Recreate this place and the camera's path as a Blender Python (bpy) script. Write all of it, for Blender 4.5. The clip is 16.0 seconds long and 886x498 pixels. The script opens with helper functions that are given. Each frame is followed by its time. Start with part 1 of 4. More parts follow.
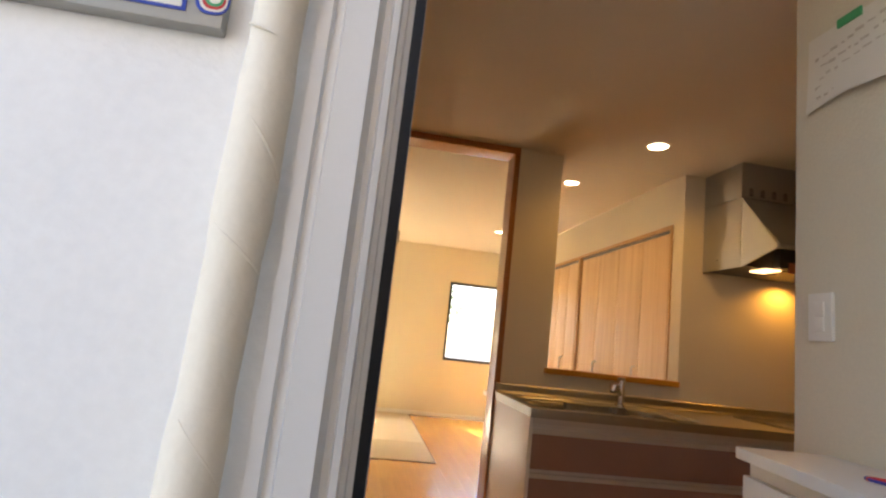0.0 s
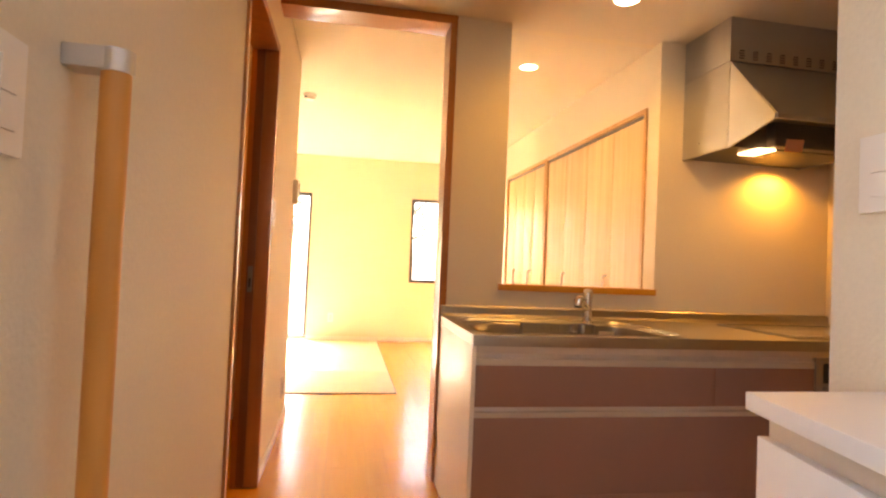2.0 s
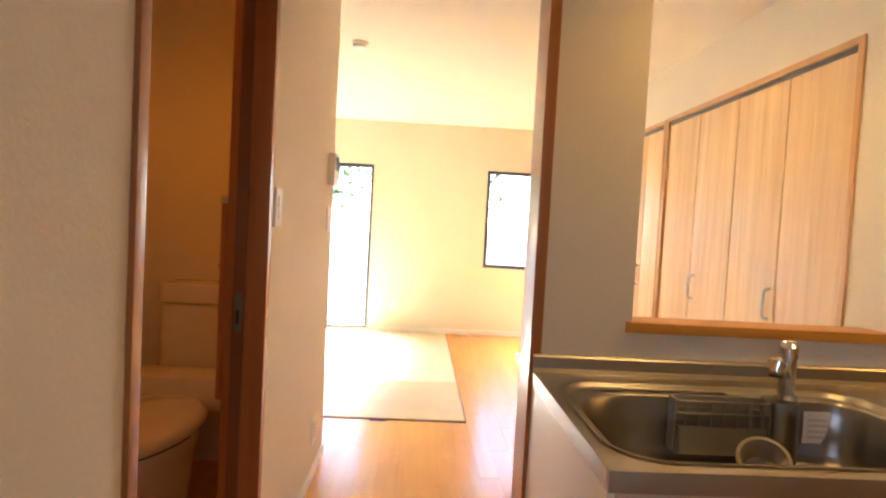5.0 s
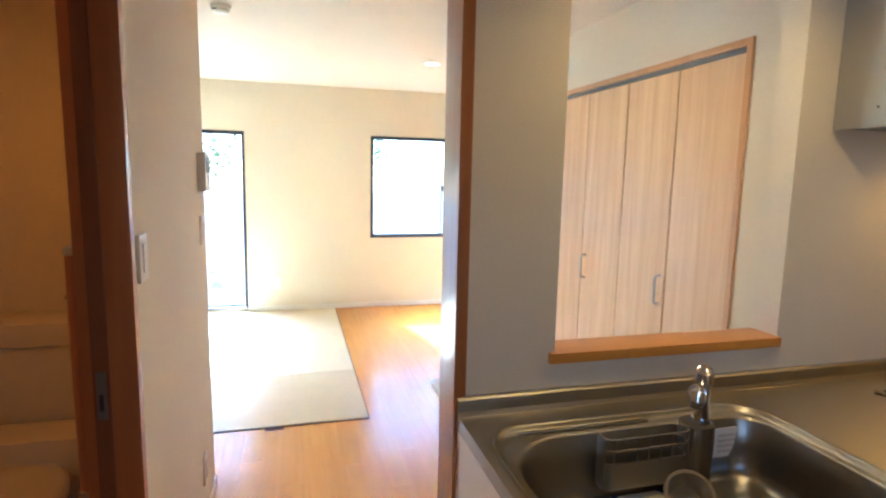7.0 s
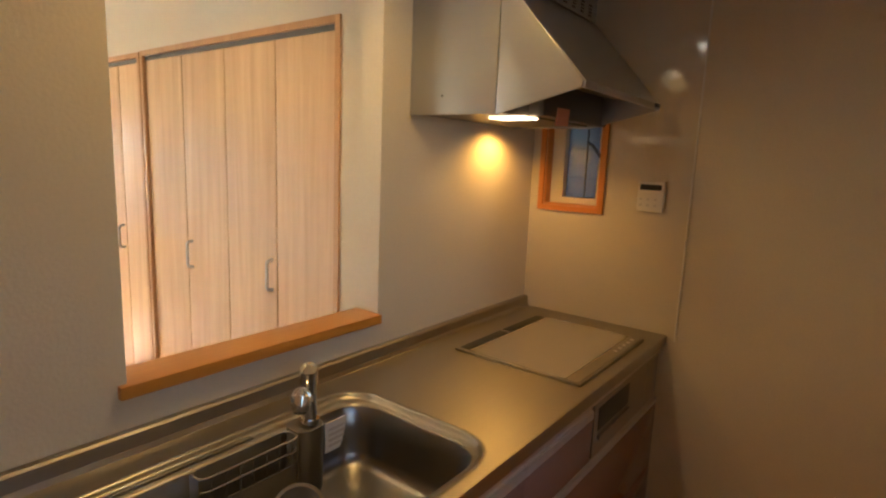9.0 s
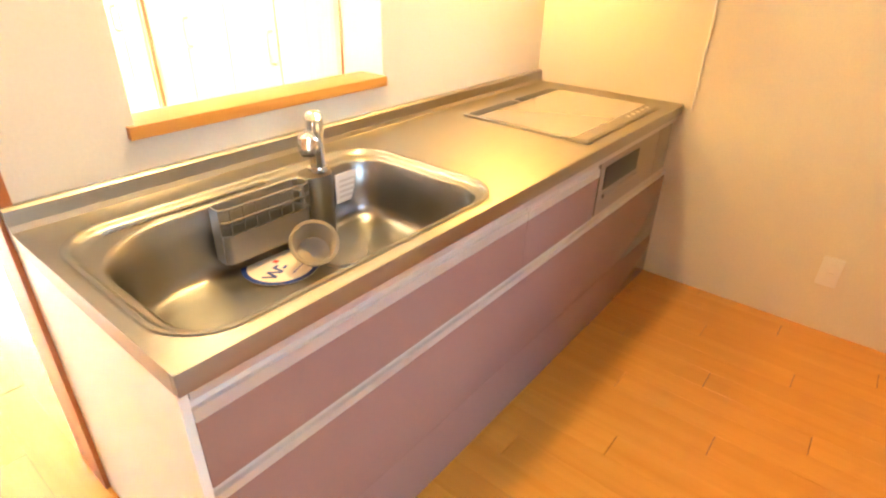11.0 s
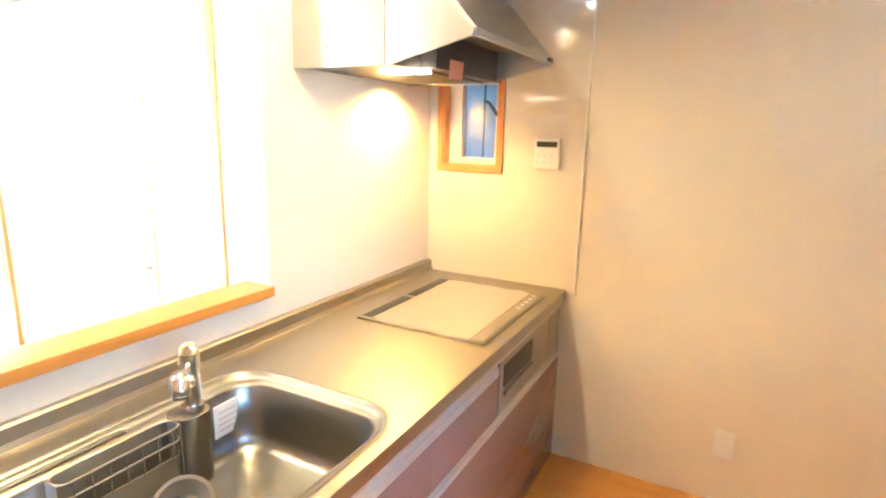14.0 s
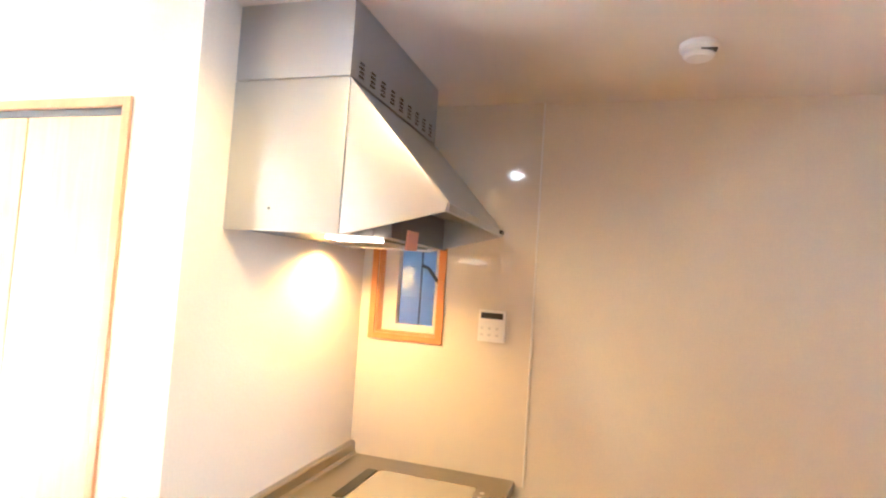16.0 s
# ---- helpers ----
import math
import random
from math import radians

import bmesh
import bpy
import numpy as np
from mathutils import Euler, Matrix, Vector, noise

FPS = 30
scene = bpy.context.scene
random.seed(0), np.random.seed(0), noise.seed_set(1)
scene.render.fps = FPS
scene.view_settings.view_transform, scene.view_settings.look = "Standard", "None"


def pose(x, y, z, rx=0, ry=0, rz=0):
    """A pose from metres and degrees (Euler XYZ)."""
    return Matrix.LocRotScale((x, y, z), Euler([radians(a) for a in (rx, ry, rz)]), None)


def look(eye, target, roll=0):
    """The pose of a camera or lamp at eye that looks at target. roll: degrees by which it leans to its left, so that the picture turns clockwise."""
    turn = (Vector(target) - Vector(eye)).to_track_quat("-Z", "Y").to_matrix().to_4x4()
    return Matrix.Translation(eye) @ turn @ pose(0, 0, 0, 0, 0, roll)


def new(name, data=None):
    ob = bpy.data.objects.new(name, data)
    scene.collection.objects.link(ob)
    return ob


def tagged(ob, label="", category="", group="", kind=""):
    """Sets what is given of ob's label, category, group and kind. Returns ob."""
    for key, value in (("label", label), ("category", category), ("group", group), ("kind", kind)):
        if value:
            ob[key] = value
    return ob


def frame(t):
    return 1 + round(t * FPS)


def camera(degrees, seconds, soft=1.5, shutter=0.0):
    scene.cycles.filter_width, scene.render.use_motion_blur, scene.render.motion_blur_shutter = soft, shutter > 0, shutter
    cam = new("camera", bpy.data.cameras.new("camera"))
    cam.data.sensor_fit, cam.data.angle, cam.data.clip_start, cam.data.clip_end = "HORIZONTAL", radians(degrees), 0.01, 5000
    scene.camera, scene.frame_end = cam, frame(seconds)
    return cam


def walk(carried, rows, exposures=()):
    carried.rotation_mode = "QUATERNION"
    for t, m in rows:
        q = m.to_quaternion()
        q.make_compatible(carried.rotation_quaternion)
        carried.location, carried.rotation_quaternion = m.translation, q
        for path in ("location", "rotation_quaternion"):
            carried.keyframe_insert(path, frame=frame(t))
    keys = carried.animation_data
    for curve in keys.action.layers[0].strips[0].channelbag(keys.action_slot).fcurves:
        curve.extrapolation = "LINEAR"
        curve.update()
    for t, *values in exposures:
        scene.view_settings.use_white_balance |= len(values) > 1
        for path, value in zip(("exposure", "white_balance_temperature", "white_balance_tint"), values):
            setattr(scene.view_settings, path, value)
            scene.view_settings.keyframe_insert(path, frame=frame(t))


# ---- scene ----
cam = camera(77.9, 16.0, soft=2.3)
PATH = [
    (0, (-0.04, -0.227, 1.046), (0.215, 1.73, 1.369), 6.4),
    (0.5, (0.069, -0.289, 1.039), (0.33, 1.677, 1.295), 4.0),
    (1, (0.155, -0.177, 1.022), (0.424, 1.8, 1.16), 3.6),
    (1.5, (0.222, 0.088, 1.024), (0.507, 2.059, 1.199), 1.6),
    (2, (0.289, 0.301, 1.038), (0.64, 2.269, 1.09), 2.5),
    (2.5, (0.384, 0.546, 1.085), (0.572, 2.531, 1.247), 1.6),
    (3, (0.425, 0.678, 1.141), (0.525, 2.675, 1.095), 3.3),
    (3.5, (0.384, 0.814, 1.129), (0.385, 2.813, 1.085), 4.0),
    (3.7, (0.37, 0.939, 1.128), (0.455, 2.937, 1.085), 5.0),
    (5.8, (0.403, 1.34, 1.325), (0.508, 3.334, 1.206), 1.7),
    (6, (0.334, 1.381, 1.364), (0.669, 3.349, 1.244), 4.8),
    (6.5, (0.255, 1.457, 1.47), (0.739, 3.392, 1.33), 4.1),
    (7, (0.315, 1.48, 1.46), (0.84, 3.392, 1.193), 1.2),
    (7.5, (0.393, 1.519, 1.461), (1.148, 3.356, 1.222), 2.6),
    (8, (0.495, 1.626, 1.501), (1.826, 3.108, 1.319), 2.7),
    (8.5, (0.53, 1.673, 1.501), (2.02, 2.985, 1.255), 1.7),
    (9, (0.545, 1.614, 1.488), (2.112, 2.814, 1.162), 2.3),
    (9.5, (0.545, 1.563, 1.471), (2.128, 2.709, 1.045), 1.9),
    (10, (0.553, 1.539, 1.427), (2.041, 2.72, 0.802), 0.2),
    (10.2, (0.55, 1.537, 1.401), (1.991, 2.723, 0.682), -0.2),
    (12.3, (0.514, 1.595, 1.265), (1.869, 2.577, 0.170), 1.6),
    (12.5, (0.519, 1.596, 1.285), (1.979, 2.533, 0.290), 3.1),
    (13, (0.562, 1.615, 1.338), (2.152, 2.510, 0.519), 2.9),
    (13.5, (0.597, 1.631, 1.387), (2.261, 2.503, 0.699), 1.8),
    (14, (0.626, 1.626, 1.449), (2.358, 2.533, 1.027), 1.4),
    (14.5, (0.645, 1.642, 1.486), (2.459, 2.465, 1.304), 2.1),
    (15, (0.681, 1.711, 1.508), (2.466, 2.609, 1.423), 3.1),
    (15.5, (0.75, 1.829, 1.53), (2.556, 2.689, 1.559), 3.1),
    (16, (0.775, 1.893, 1.54), (2.683, 2.486, 1.643), 3.9),
]
EXPOSURES = [(0.0, 2.15, 7000, 15), (0.6, 2.9, 7900, 20), (1.5, 3.35, 8300, 25), (2.5, 3.25, 7700, 23), (3.5, 3.2, 6900, 19), (6.0, 2.85, 4900, 8), (7.0, 2.75, 4350, 5),
             (7.6, 2.65, 4350, 5), (8.2, 2.5, 5000, 7), (9.0, 2.5, 5200, 8), (9.6, 3.6, 5200, 4), (10.2, 4.6, 5100, 3), (12.5, 5.3, 4650, -1), (13.5, 5.3, 4200, -1), (14.5, 5.1, 4200, 4), (16.0, 4.85, 4150, 8)]
walk(cam, [(t, look(eye, target, roll)) for t, eye, target, roll in PATH], EXPOSURES)

# ---- world and light ----
world = bpy.data.worlds.new("sky")
scene.world = world
world.use_nodes = True
sky = world.node_tree.nodes.new("ShaderNodeTexSky")
sky.sky_type = "NISHITA"
sky.sun_disc = False
sky.sun_elevation = radians(42)
sky.sun_rotation = radians(-12)
world.node_tree.links.new(sky.outputs["Color"], world.node_tree.nodes["Background"].inputs["Color"])
world.node_tree.nodes["Background"].inputs["Strength"].default_value = 0.15

sun = new("sun", bpy.data.lights.new("sun", "SUN"))
sun.data.energy, sun.data.angle, sun.data.color = 5.0, radians(0.6), (1.0, 0.97, 0.93)
sun.matrix_world = look((0, 0, 0), (0.15, -0.72, -0.66))


def spot(x, y, z, tx, ty, tz, watts, size, cone, colour):
    lamp = new("spot_lamp", bpy.data.lights.new("spot_lamp", "SPOT"))
    lamp.data.energy, lamp.data.color, lamp.data.shadow_soft_size = watts, colour, size
    lamp.data.spot_size, lamp.data.spot_blend = radians(cone), 0.6
    lamp.matrix_world = look((x, y, z), (tx, ty, tz))
    return lamp


WARM = (1.0, 0.51, 0.09)
KITCHEN_CEILING, LIVING_CEILING = 2.245, 2.345
spot(1.465, 2.525, KITCHEN_CEILING - 0.03, 1.465, 2.526, 0, 3.5, 0.09, 160, WARM)
spot(1.41, 3.70, LIVING_CEILING - 0.03, 1.41, 3.701, 0, 1.2, 0.05, 150, WARM)
spot(1.405, 5.90, LIVING_CEILING - 0.03, 1.405, 5.901, 0, 1.2, 0.05, 150, WARM)
spot(2.52, 2.80, 1.622, 2.52, 2.83, 0.8, 1.6, 0.03, 155, (1.0, 0.46, 0.07))

spot(-0.55, 2.90, LIVING_CEILING - 0.17, -0.55, 2.901, 0, 1.35, 0.03, 170, (1.0, 0.30, 0.015))


# ---- materials ----
def nodes_of(name):
    m = bpy.data.materials.new(name)
    m.use_nodes = True
    t = m.node_tree
    return m, t, t.nodes["Principled BSDF"], t.links


def surface(name, colour, rough=0.5, metal=0.0, var=0.06, scale=3.0, grain=0.04, fine=250.0, bump=0.05, coat=0.0, stretch=(1, 1, 1), rough_var=0.08, per=0.0):
    """A painted, plastic, paper or metal surface with broad stains, fine grain and a slight relief."""
    m, t, b, link = nodes_of(name)
    co = t.nodes.new("ShaderNodeTexCoord")
    mp = t.nodes.new("ShaderNodeMapping")
    mp.inputs["Scale"].default_value = stretch
    link.new(co.outputs["Object"], mp.inputs["Vector"])
    big, small = t.nodes.new("ShaderNodeTexNoise"), t.nodes.new("ShaderNodeTexNoise")
    big.inputs["Scale"].default_value, big.inputs["Detail"].default_value = scale, 4
    small.inputs["Scale"].default_value, small.inputs["Detail"].default_value = fine, 3
    for n in (big, small):
        link.new(mp.outputs["Vector"], n.inputs["Vector"])
    mix = t.nodes.new("ShaderNodeMath")
    mix.operation = "MULTIPLY_ADD"
    mix.inputs[1].default_value = var
    mix.inputs[2].default_value = 1.0 - var / 2
    link.new(big.outputs["Fac"], mix.inputs[0])
    mix2 = t.nodes.new("ShaderNodeMath")
    mix2.operation = "MULTIPLY_ADD"
    mix2.inputs[1].default_value = grain
    link.new(small.outputs["Fac"], mix2.inputs[0])
    link.new(mix.outputs[0], mix2.inputs[2])
    out = mix2.outputs[0]
    if per:
        info = t.nodes.new("ShaderNodeObjectInfo")
        vary = t.nodes.new("ShaderNodeMath")
        vary.operation = "MULTIPLY_ADD"
        vary.inputs[1].default_value = per
        link.new(info.outputs["Random"], vary.inputs[0])
        link.new(out, vary.inputs[2])
        out = vary.outputs[0]
    hsv = t.nodes.new("ShaderNodeHueSaturation")
    hsv.inputs["Color"].default_value = (*colour, 1)
    link.new(out, hsv.inputs["Value"])
    link.new(hsv.outputs["Color"], b.inputs["Base Color"])
    ro = t.nodes.new("ShaderNodeMath")
    ro.operation = "MULTIPLY_ADD"
    ro.inputs[1].default_value, ro.inputs[2].default_value = rough_var, rough - rough_var / 2
    link.new(big.outputs["Fac"], ro.inputs[0])
    link.new(ro.outputs[0], b.inputs["Roughness"])
    b.inputs["Metallic"].default_value = metal
    b.inputs["Coat Weight"].default_value = coat
    b.inputs["Coat Roughness"].default_value = 0.08
    if bump:
        bp = t.nodes.new("ShaderNodeBump")
        bp.inputs["Strength"].default_value = bump
        bp.inputs["Distance"].default_value = 0.002
        link.new(small.outputs["Fac"], bp.inputs["Height"])
        link.new(bp.outputs["Normal"], b.inputs["Normal"])
    return m


def wood(name, dark, light, along="z", rough=0.35, coat=0.0, ring=9.0, per=0.0, bump=0.06):
    """Grained wood: long streaks along one axis, wavy cathedral figure, pores."""
    m, t, b, link = nodes_of(name)
    co = t.nodes.new("ShaderNodeTexCoord")
    info = t.nodes.new("ShaderNodeObjectInfo")
    shift = t.nodes.new("ShaderNodeVectorMath")
    shift.operation = "MULTIPLY_ADD"
    shift.inputs[1].default_value = (7.3, 5.1, 3.7)
    link.new(info.outputs["Random"], shift.inputs[0])
    link.new(co.outputs["Object"], shift.inputs[2])
    mp = t.nodes.new("ShaderNodeMapping")
    k = "xyz".index(along)
    mp.inputs["Scale"].default_value = [0.06 if i == k else 1.0 for i in range(3)]
    link.new(shift.outputs[0], mp.inputs["Vector"])
    streak, pore, wave = t.nodes.new("ShaderNodeTexNoise"), t.nodes.new("ShaderNodeTexNoise"), t.nodes.new("ShaderNodeTexNoise")
    streak.inputs["Scale"].default_value, streak.inputs["Detail"].default_value = ring * 4, 5
    streak.inputs["Distortion"].default_value = 0.6
    pore.inputs["Scale"].default_value, pore.inputs["Detail"].default_value = 330, 2
    wave.inputs["Scale"].default_value, wave.inputs["Detail"].default_value = ring, 2
    wave.inputs["Distortion"].default_value = 1.2
    for n in (streak, pore, wave):
        link.new(mp.outputs["Vector"], n.inputs["Vector"])
    add = t.nodes.new("ShaderNodeMath")
    add.operation = "MULTIPLY_ADD"
    add.inputs[1].default_value = 0.55
    link.new(wave.outputs["Fac"], add.inputs[0])
    half = t.nodes.new("ShaderNodeMath")
    half.operation = "MULTIPLY_ADD"
    half.inputs[1].default_value, half.inputs[2].default_value = 0.35, 0.05
    link.new(streak.outputs["Fac"], half.inputs[0])
    link.new(half.outputs[0], add.inputs[2])
    fine = t.nodes.new("ShaderNodeMath")
    fine.operation = "MULTIPLY_ADD"
    fine.inputs[1].default_value = 0.12
    link.new(pore.outputs["Fac"], fine.inputs[0])
    link.new(add.outputs[0], fine.inputs[2])
    last = fine.outputs[0]
    if per:
        vary = t.nodes.new("ShaderNodeMath")
        vary.operation = "MULTIPLY_ADD"
        vary.inputs[1].default_value = per
        link.new(info.outputs["Random"], vary.inputs[0])
        link.new(last, vary.inputs[2])
        last = vary.outputs[0]
    ramp = t.nodes.new("ShaderNodeValToRGB")
    ramp.color_ramp.elements[0].position, ramp.color_ramp.elements[0].color = 0.3, (*dark, 1)
    ramp.color_ramp.elements[1].position, ramp.color_ramp.elements[1].color = 0.75, (*light, 1)
    link.new(last, ramp.inputs["Fac"])
    link.new(ramp.outputs["Color"], b.inputs["Base Color"])
    b.inputs["Roughness"].default_value = rough
    b.inputs["Coat Weight"].default_value, b.inputs["Coat Roughness"].default_value = coat, 0.12
    bp = t.nodes.new("ShaderNodeBump")
    bp.inputs["Strength"].default_value, bp.inputs["Distance"].default_value = bump, 0.001
    link.new(pore.outputs["Fac"], bp.inputs["Height"])
    link.new(bp.outputs["Normal"], b.inputs["Normal"])
    return m


def glowing(name, colour, strength):
    m, t, b, link = nodes_of(name)
    b.inputs["Base Color"].default_value = (*colour, 1)
    b.inputs["Emission Color"].default_value = (*colour, 1)
    b.inputs["Emission Strength"].default_value = strength
    return m


def clear_glass(name):
    m, t, b, link = nodes_of(name)
    b.inputs["Transmission Weight"].default_value = 1.0
    b.inputs["Roughness"].default_value = 0.0
    b.inputs["IOR"].default_value = 1.45
    return m


def tatami_weave(name, colour, along):
    m, t, b, link = nodes_of(name)
    co = t.nodes.new("ShaderNodeTexCoord")
    wv = t.nodes.new("ShaderNodeTexWave")
    wv.bands_direction = along
    wv.inputs["Scale"].default_value = 60
    wv.inputs["Distortion"].default_value = 1.0
    nz = t.nodes.new("ShaderNodeTexNoise")
    nz.inputs["Scale"].default_value = 5
    link.new(co.outputs["Object"], wv.inputs["Vector"])
    link.new(co.outputs["Object"], nz.inputs["Vector"])
    mul = t.nodes.new("ShaderNodeMath")
    mul.operation = "MULTIPLY_ADD"
    mul.inputs[1].default_value = 0.18
    link.new(nz.outputs["Fac"], mul.inputs[0])
    mul2 = t.nodes.new("ShaderNodeMath")
    mul2.operation = "MULTIPLY_ADD"
    mul2.inputs[1].default_value, mul2.inputs[2].default_value = 0.15, 0.82
    link.new(wv.outputs["Fac"], mul2.inputs[0])
    link.new(mul2.outputs[0], mul.inputs[2])
    hsv = t.nodes.new("ShaderNodeHueSaturation")
    hsv.inputs["Color"].default_value = (*colour, 1)
    link.new(mul.outputs[0], hsv.inputs["Value"])
    link.new(hsv.outputs["Color"], b.inputs["Base Color"])
    b.inputs["Roughness"].default_value = 0.42
    bp = t.nodes.new("ShaderNodeBump")
    bp.inputs["Strength"].default_value, bp.inputs["Distance"].default_value = 0.3, 0.002
    link.new(wv.outputs["Fac"], bp.inputs["Height"])
    link.new(bp.outputs["Normal"], b.inputs["Normal"])
    return m


PAPER = surface("cream_wallpaper", (0.70, 0.63, 0.49), 0.75, var=0.05, scale=1.6, grain=0.11, fine=110, bump=0.45)
CEILING_PAPER = surface("ceiling_paper", (0.70, 0.64, 0.53), 0.8, var=0.04, scale=1.2, grain=0.05, fine=380, bump=0.25)
WALL_PANEL = surface("glossy_kitchen_panel", (0.70, 0.63, 0.50), 0.075, var=0.04, scale=1.4, grain=0.02, bump=0.0, rough_var=0.02)
STUCCO = surface("white_stucco", (0.80, 0.79, 0.77), 0.85, var=0.08, scale=7, grain=0.1, fine=90, bump=0.55)
FLOOR_WOOD = wood("oak_floor_board", (0.54, 0.215, 0.016), (0.68, 0.315, 0.03), "y", 0.26, 0.35, 9, 0.10)
JOINT = surface("floor_groove", (0.10, 0.045, 0.015), 0.7)
FRAME_WOOD = wood("red_brown_door_frame", (0.26, 0.085, 0.02), (0.44, 0.165, 0.045), "z", 0.34, 0.3, 8)
FRAME_WOOD_X = wood("red_brown_frame_crosswise", (0.28, 0.09, 0.02), (0.46, 0.17, 0.045), "x", 0.3, 0.4, 8)
SILL_WOOD = wood("honey_sill_wood", (0.44, 0.175, 0.02), (0.62, 0.29, 0.04), "x", 0.38, 0.12, 8)
DOOR_WOOD = wood("brown_sliding_door_wood", (0.12, 0.045, 0.018), (0.22, 0.085, 0.03), "z", 0.4, 0.2, 9)
CLOSET_WOOD = wood("pale_oak_closet_door", (0.58, 0.35, 0.16), (0.79, 0.57, 0.32), "z", 0.42, 0.0, 10, 0.06)
CLOSET_FRAME = wood("oak_closet_frame", (0.48, 0.25, 0.09), (0.62, 0.36, 0.15), "z", 0.38, 0.1, 8)
RAIL_WOOD = wood("beech_handrail", (0.62, 0.25, 0.05), (0.76, 0.36, 0.085), "z", 0.42, 0.05, 10)
WINDOW_WOOD = wood("orange_window_casing", (0.50, 0.17, 0.025), (0.66, 0.27, 0.04), "z", 0.32, 0.3, 9)
STEEL = surface("brushed_stainless", (0.38, 0.355, 0.31), 0.42, 1.0, 0.05, 4, 0.06, 160, 0.06, stretch=(0.05, 1, 1))
SINK_STEEL = surface("satin_sink_steel", (0.30, 0.29, 0.27), 0.33, 1.0, 0.08, 5, 0.06, 260, 0.05)
CHROME = surface("chrome", (0.75, 0.75, 0.76), 0.08, 1.0, 0.02, 4, 0, 100, 0, rough_var=0.03)
MAUVE = surface("mauve_gloss_front", (0.285, 0.165, 0.13), 0.13, 0.0, 0.06, 2.5, 0.05, 500, 0.02, 0.0, rough_var=0.0)
TRACK = surface("grey_door_track", (0.16, 0.16, 0.16), 0.4, 0.6)
GRIP = surface("aluminium_grip_rail", (0.58, 0.55, 0.51), 0.42, 0.6, 0.04, 5, 0.04, 200, 0.03)
OVEN_FRONT = surface("taupe_oven_front", (0.34, 0.29, 0.24), 0.35, 0.5, 0.05, 4, 0.04, 300, 0.03)
CREAM_PANEL = surface("cream_side_panel", (0.76, 0.72, 0.63), 0.35, 0, 0.04, 2, 0.03, 200, 0.03)
HOOD_METAL = surface("silver_hood_paint", (0.45, 0.455, 0.46), 0.3, 0.8, 0.04, 2, 0.04, 400, 0.04)
HOOD_DARK = surface("dark_hood_metal", (0.10, 0.095, 0.09), 0.45, 0.5, 0.08, 3, 0.05, 200, 0.05)
BLACK = surface("black_plastic", (0.02, 0.02, 0.022), 0.4, 0, 0.1, 4, 0.05, 200, 0.05)
GASKET = surface("black_rubber_gasket", (0.012, 0.014, 0.018), 0.5, 0, 0.2, 9, 0.1, 200, 0.1)
WHITE_PLASTIC = surface("white_plastic", (0.80, 0.77, 0.70), 0.35, 0, 0.03, 5, 0.02, 200, 0.02)
WHITE_LACQUER = surface("white_lacquer", (0.80, 0.78, 0.74), 0.42, 0, 0.03, 3, 0.02, 300, 0.02, 0.05)
ALU_WHITE = surface("white_aluminium_frame", (0.80, 0.79, 0.77), 0.4, 0.0, 0.05, 6, 0.03, 200, 0.03)
ALU_GREY = surface("grey_window_aluminium", (0.06, 0.06, 0.065), 0.4, 0.5, 0.06, 5, 0.04, 200, 0.04)
TAPE = surface("ivory_pipe_tape", (0.80, 0.73, 0.60), 0.6, 0, 0.14, 14, 0.08, 120, 0.5)
BOX_GREY = surface("grey_meter_box", (0.34, 0.33, 0.30), 0.5, 0.2, 0.1, 9, 0.05, 200, 0.1)
PAPER_WHITE = surface("white_note_paper", (0.80, 0.75, 0.66), 0.8, 0, 0.06, 12, 0.03, 200, 0.1)
INK = surface("faded_ink", (0.62, 0.55, 0.46), 0.8)
BLUE = surface("blue_print", (0.015, 0.05, 0.36), 0.5)
RED = surface("red_print", (0.55, 0.03, 0.03), 0.5)
GREEN = surface("green_print", (0.05, 0.35, 0.14), 0.5)
YELLOW_CORD = surface("yellow_cord", (0.62, 0.38, 0.04), 0.6, 0, 0.1, 40, 0.1, 400, 0.3)
PORCELAIN = surface("ivory_porcelain", (0.74, 0.68, 0.56), 0.12, 0, 0.03, 3, 0.0, 100, 0, 0.3)
IH_GLASS = surface("grey_beige_hob_glass", (0.40, 0.36, 0.29), 0.13, 0.3, 0.03, 3, 0.03, 600, 0.0, 0.6)
GREY_PAPER = surface("sink_label_paper", (0.62, 0.60, 0.56), 0.6, 0, 0.05, 20)
ORANGE_TAG = surface("salmon_paper_tag", (0.60, 0.24, 0.13), 0.7, 0, 0.08, 20)
RACK_STEEL = surface("dull_rack_steel", (0.36, 0.345, 0.315), 0.38, 0.9, 0.1, 20, 0.1, 300, 0.1)
CUP = surface("cloudy_plastic", (0.42, 0.37, 0.28), 0.3, 0, 0.05, 10, 0.03, 300, 0.02)
CUP.node_tree.nodes["Principled BSDF"].inputs["Transmission Weight"].default_value = 0.6
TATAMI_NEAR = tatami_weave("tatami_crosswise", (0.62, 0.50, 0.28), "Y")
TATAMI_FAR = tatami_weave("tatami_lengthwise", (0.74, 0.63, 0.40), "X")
TILE = surface("grey_entrance_tile", (0.17, 0.155, 0.14), 0.6, 0, 0.12, 6, 0.1, 120, 0.2)
GROUND = surface("pale_gravel_ground", (0.28, 0.265, 0.24), 0.9, 0, 0.25, 2, 0.3, 40, 0.6)
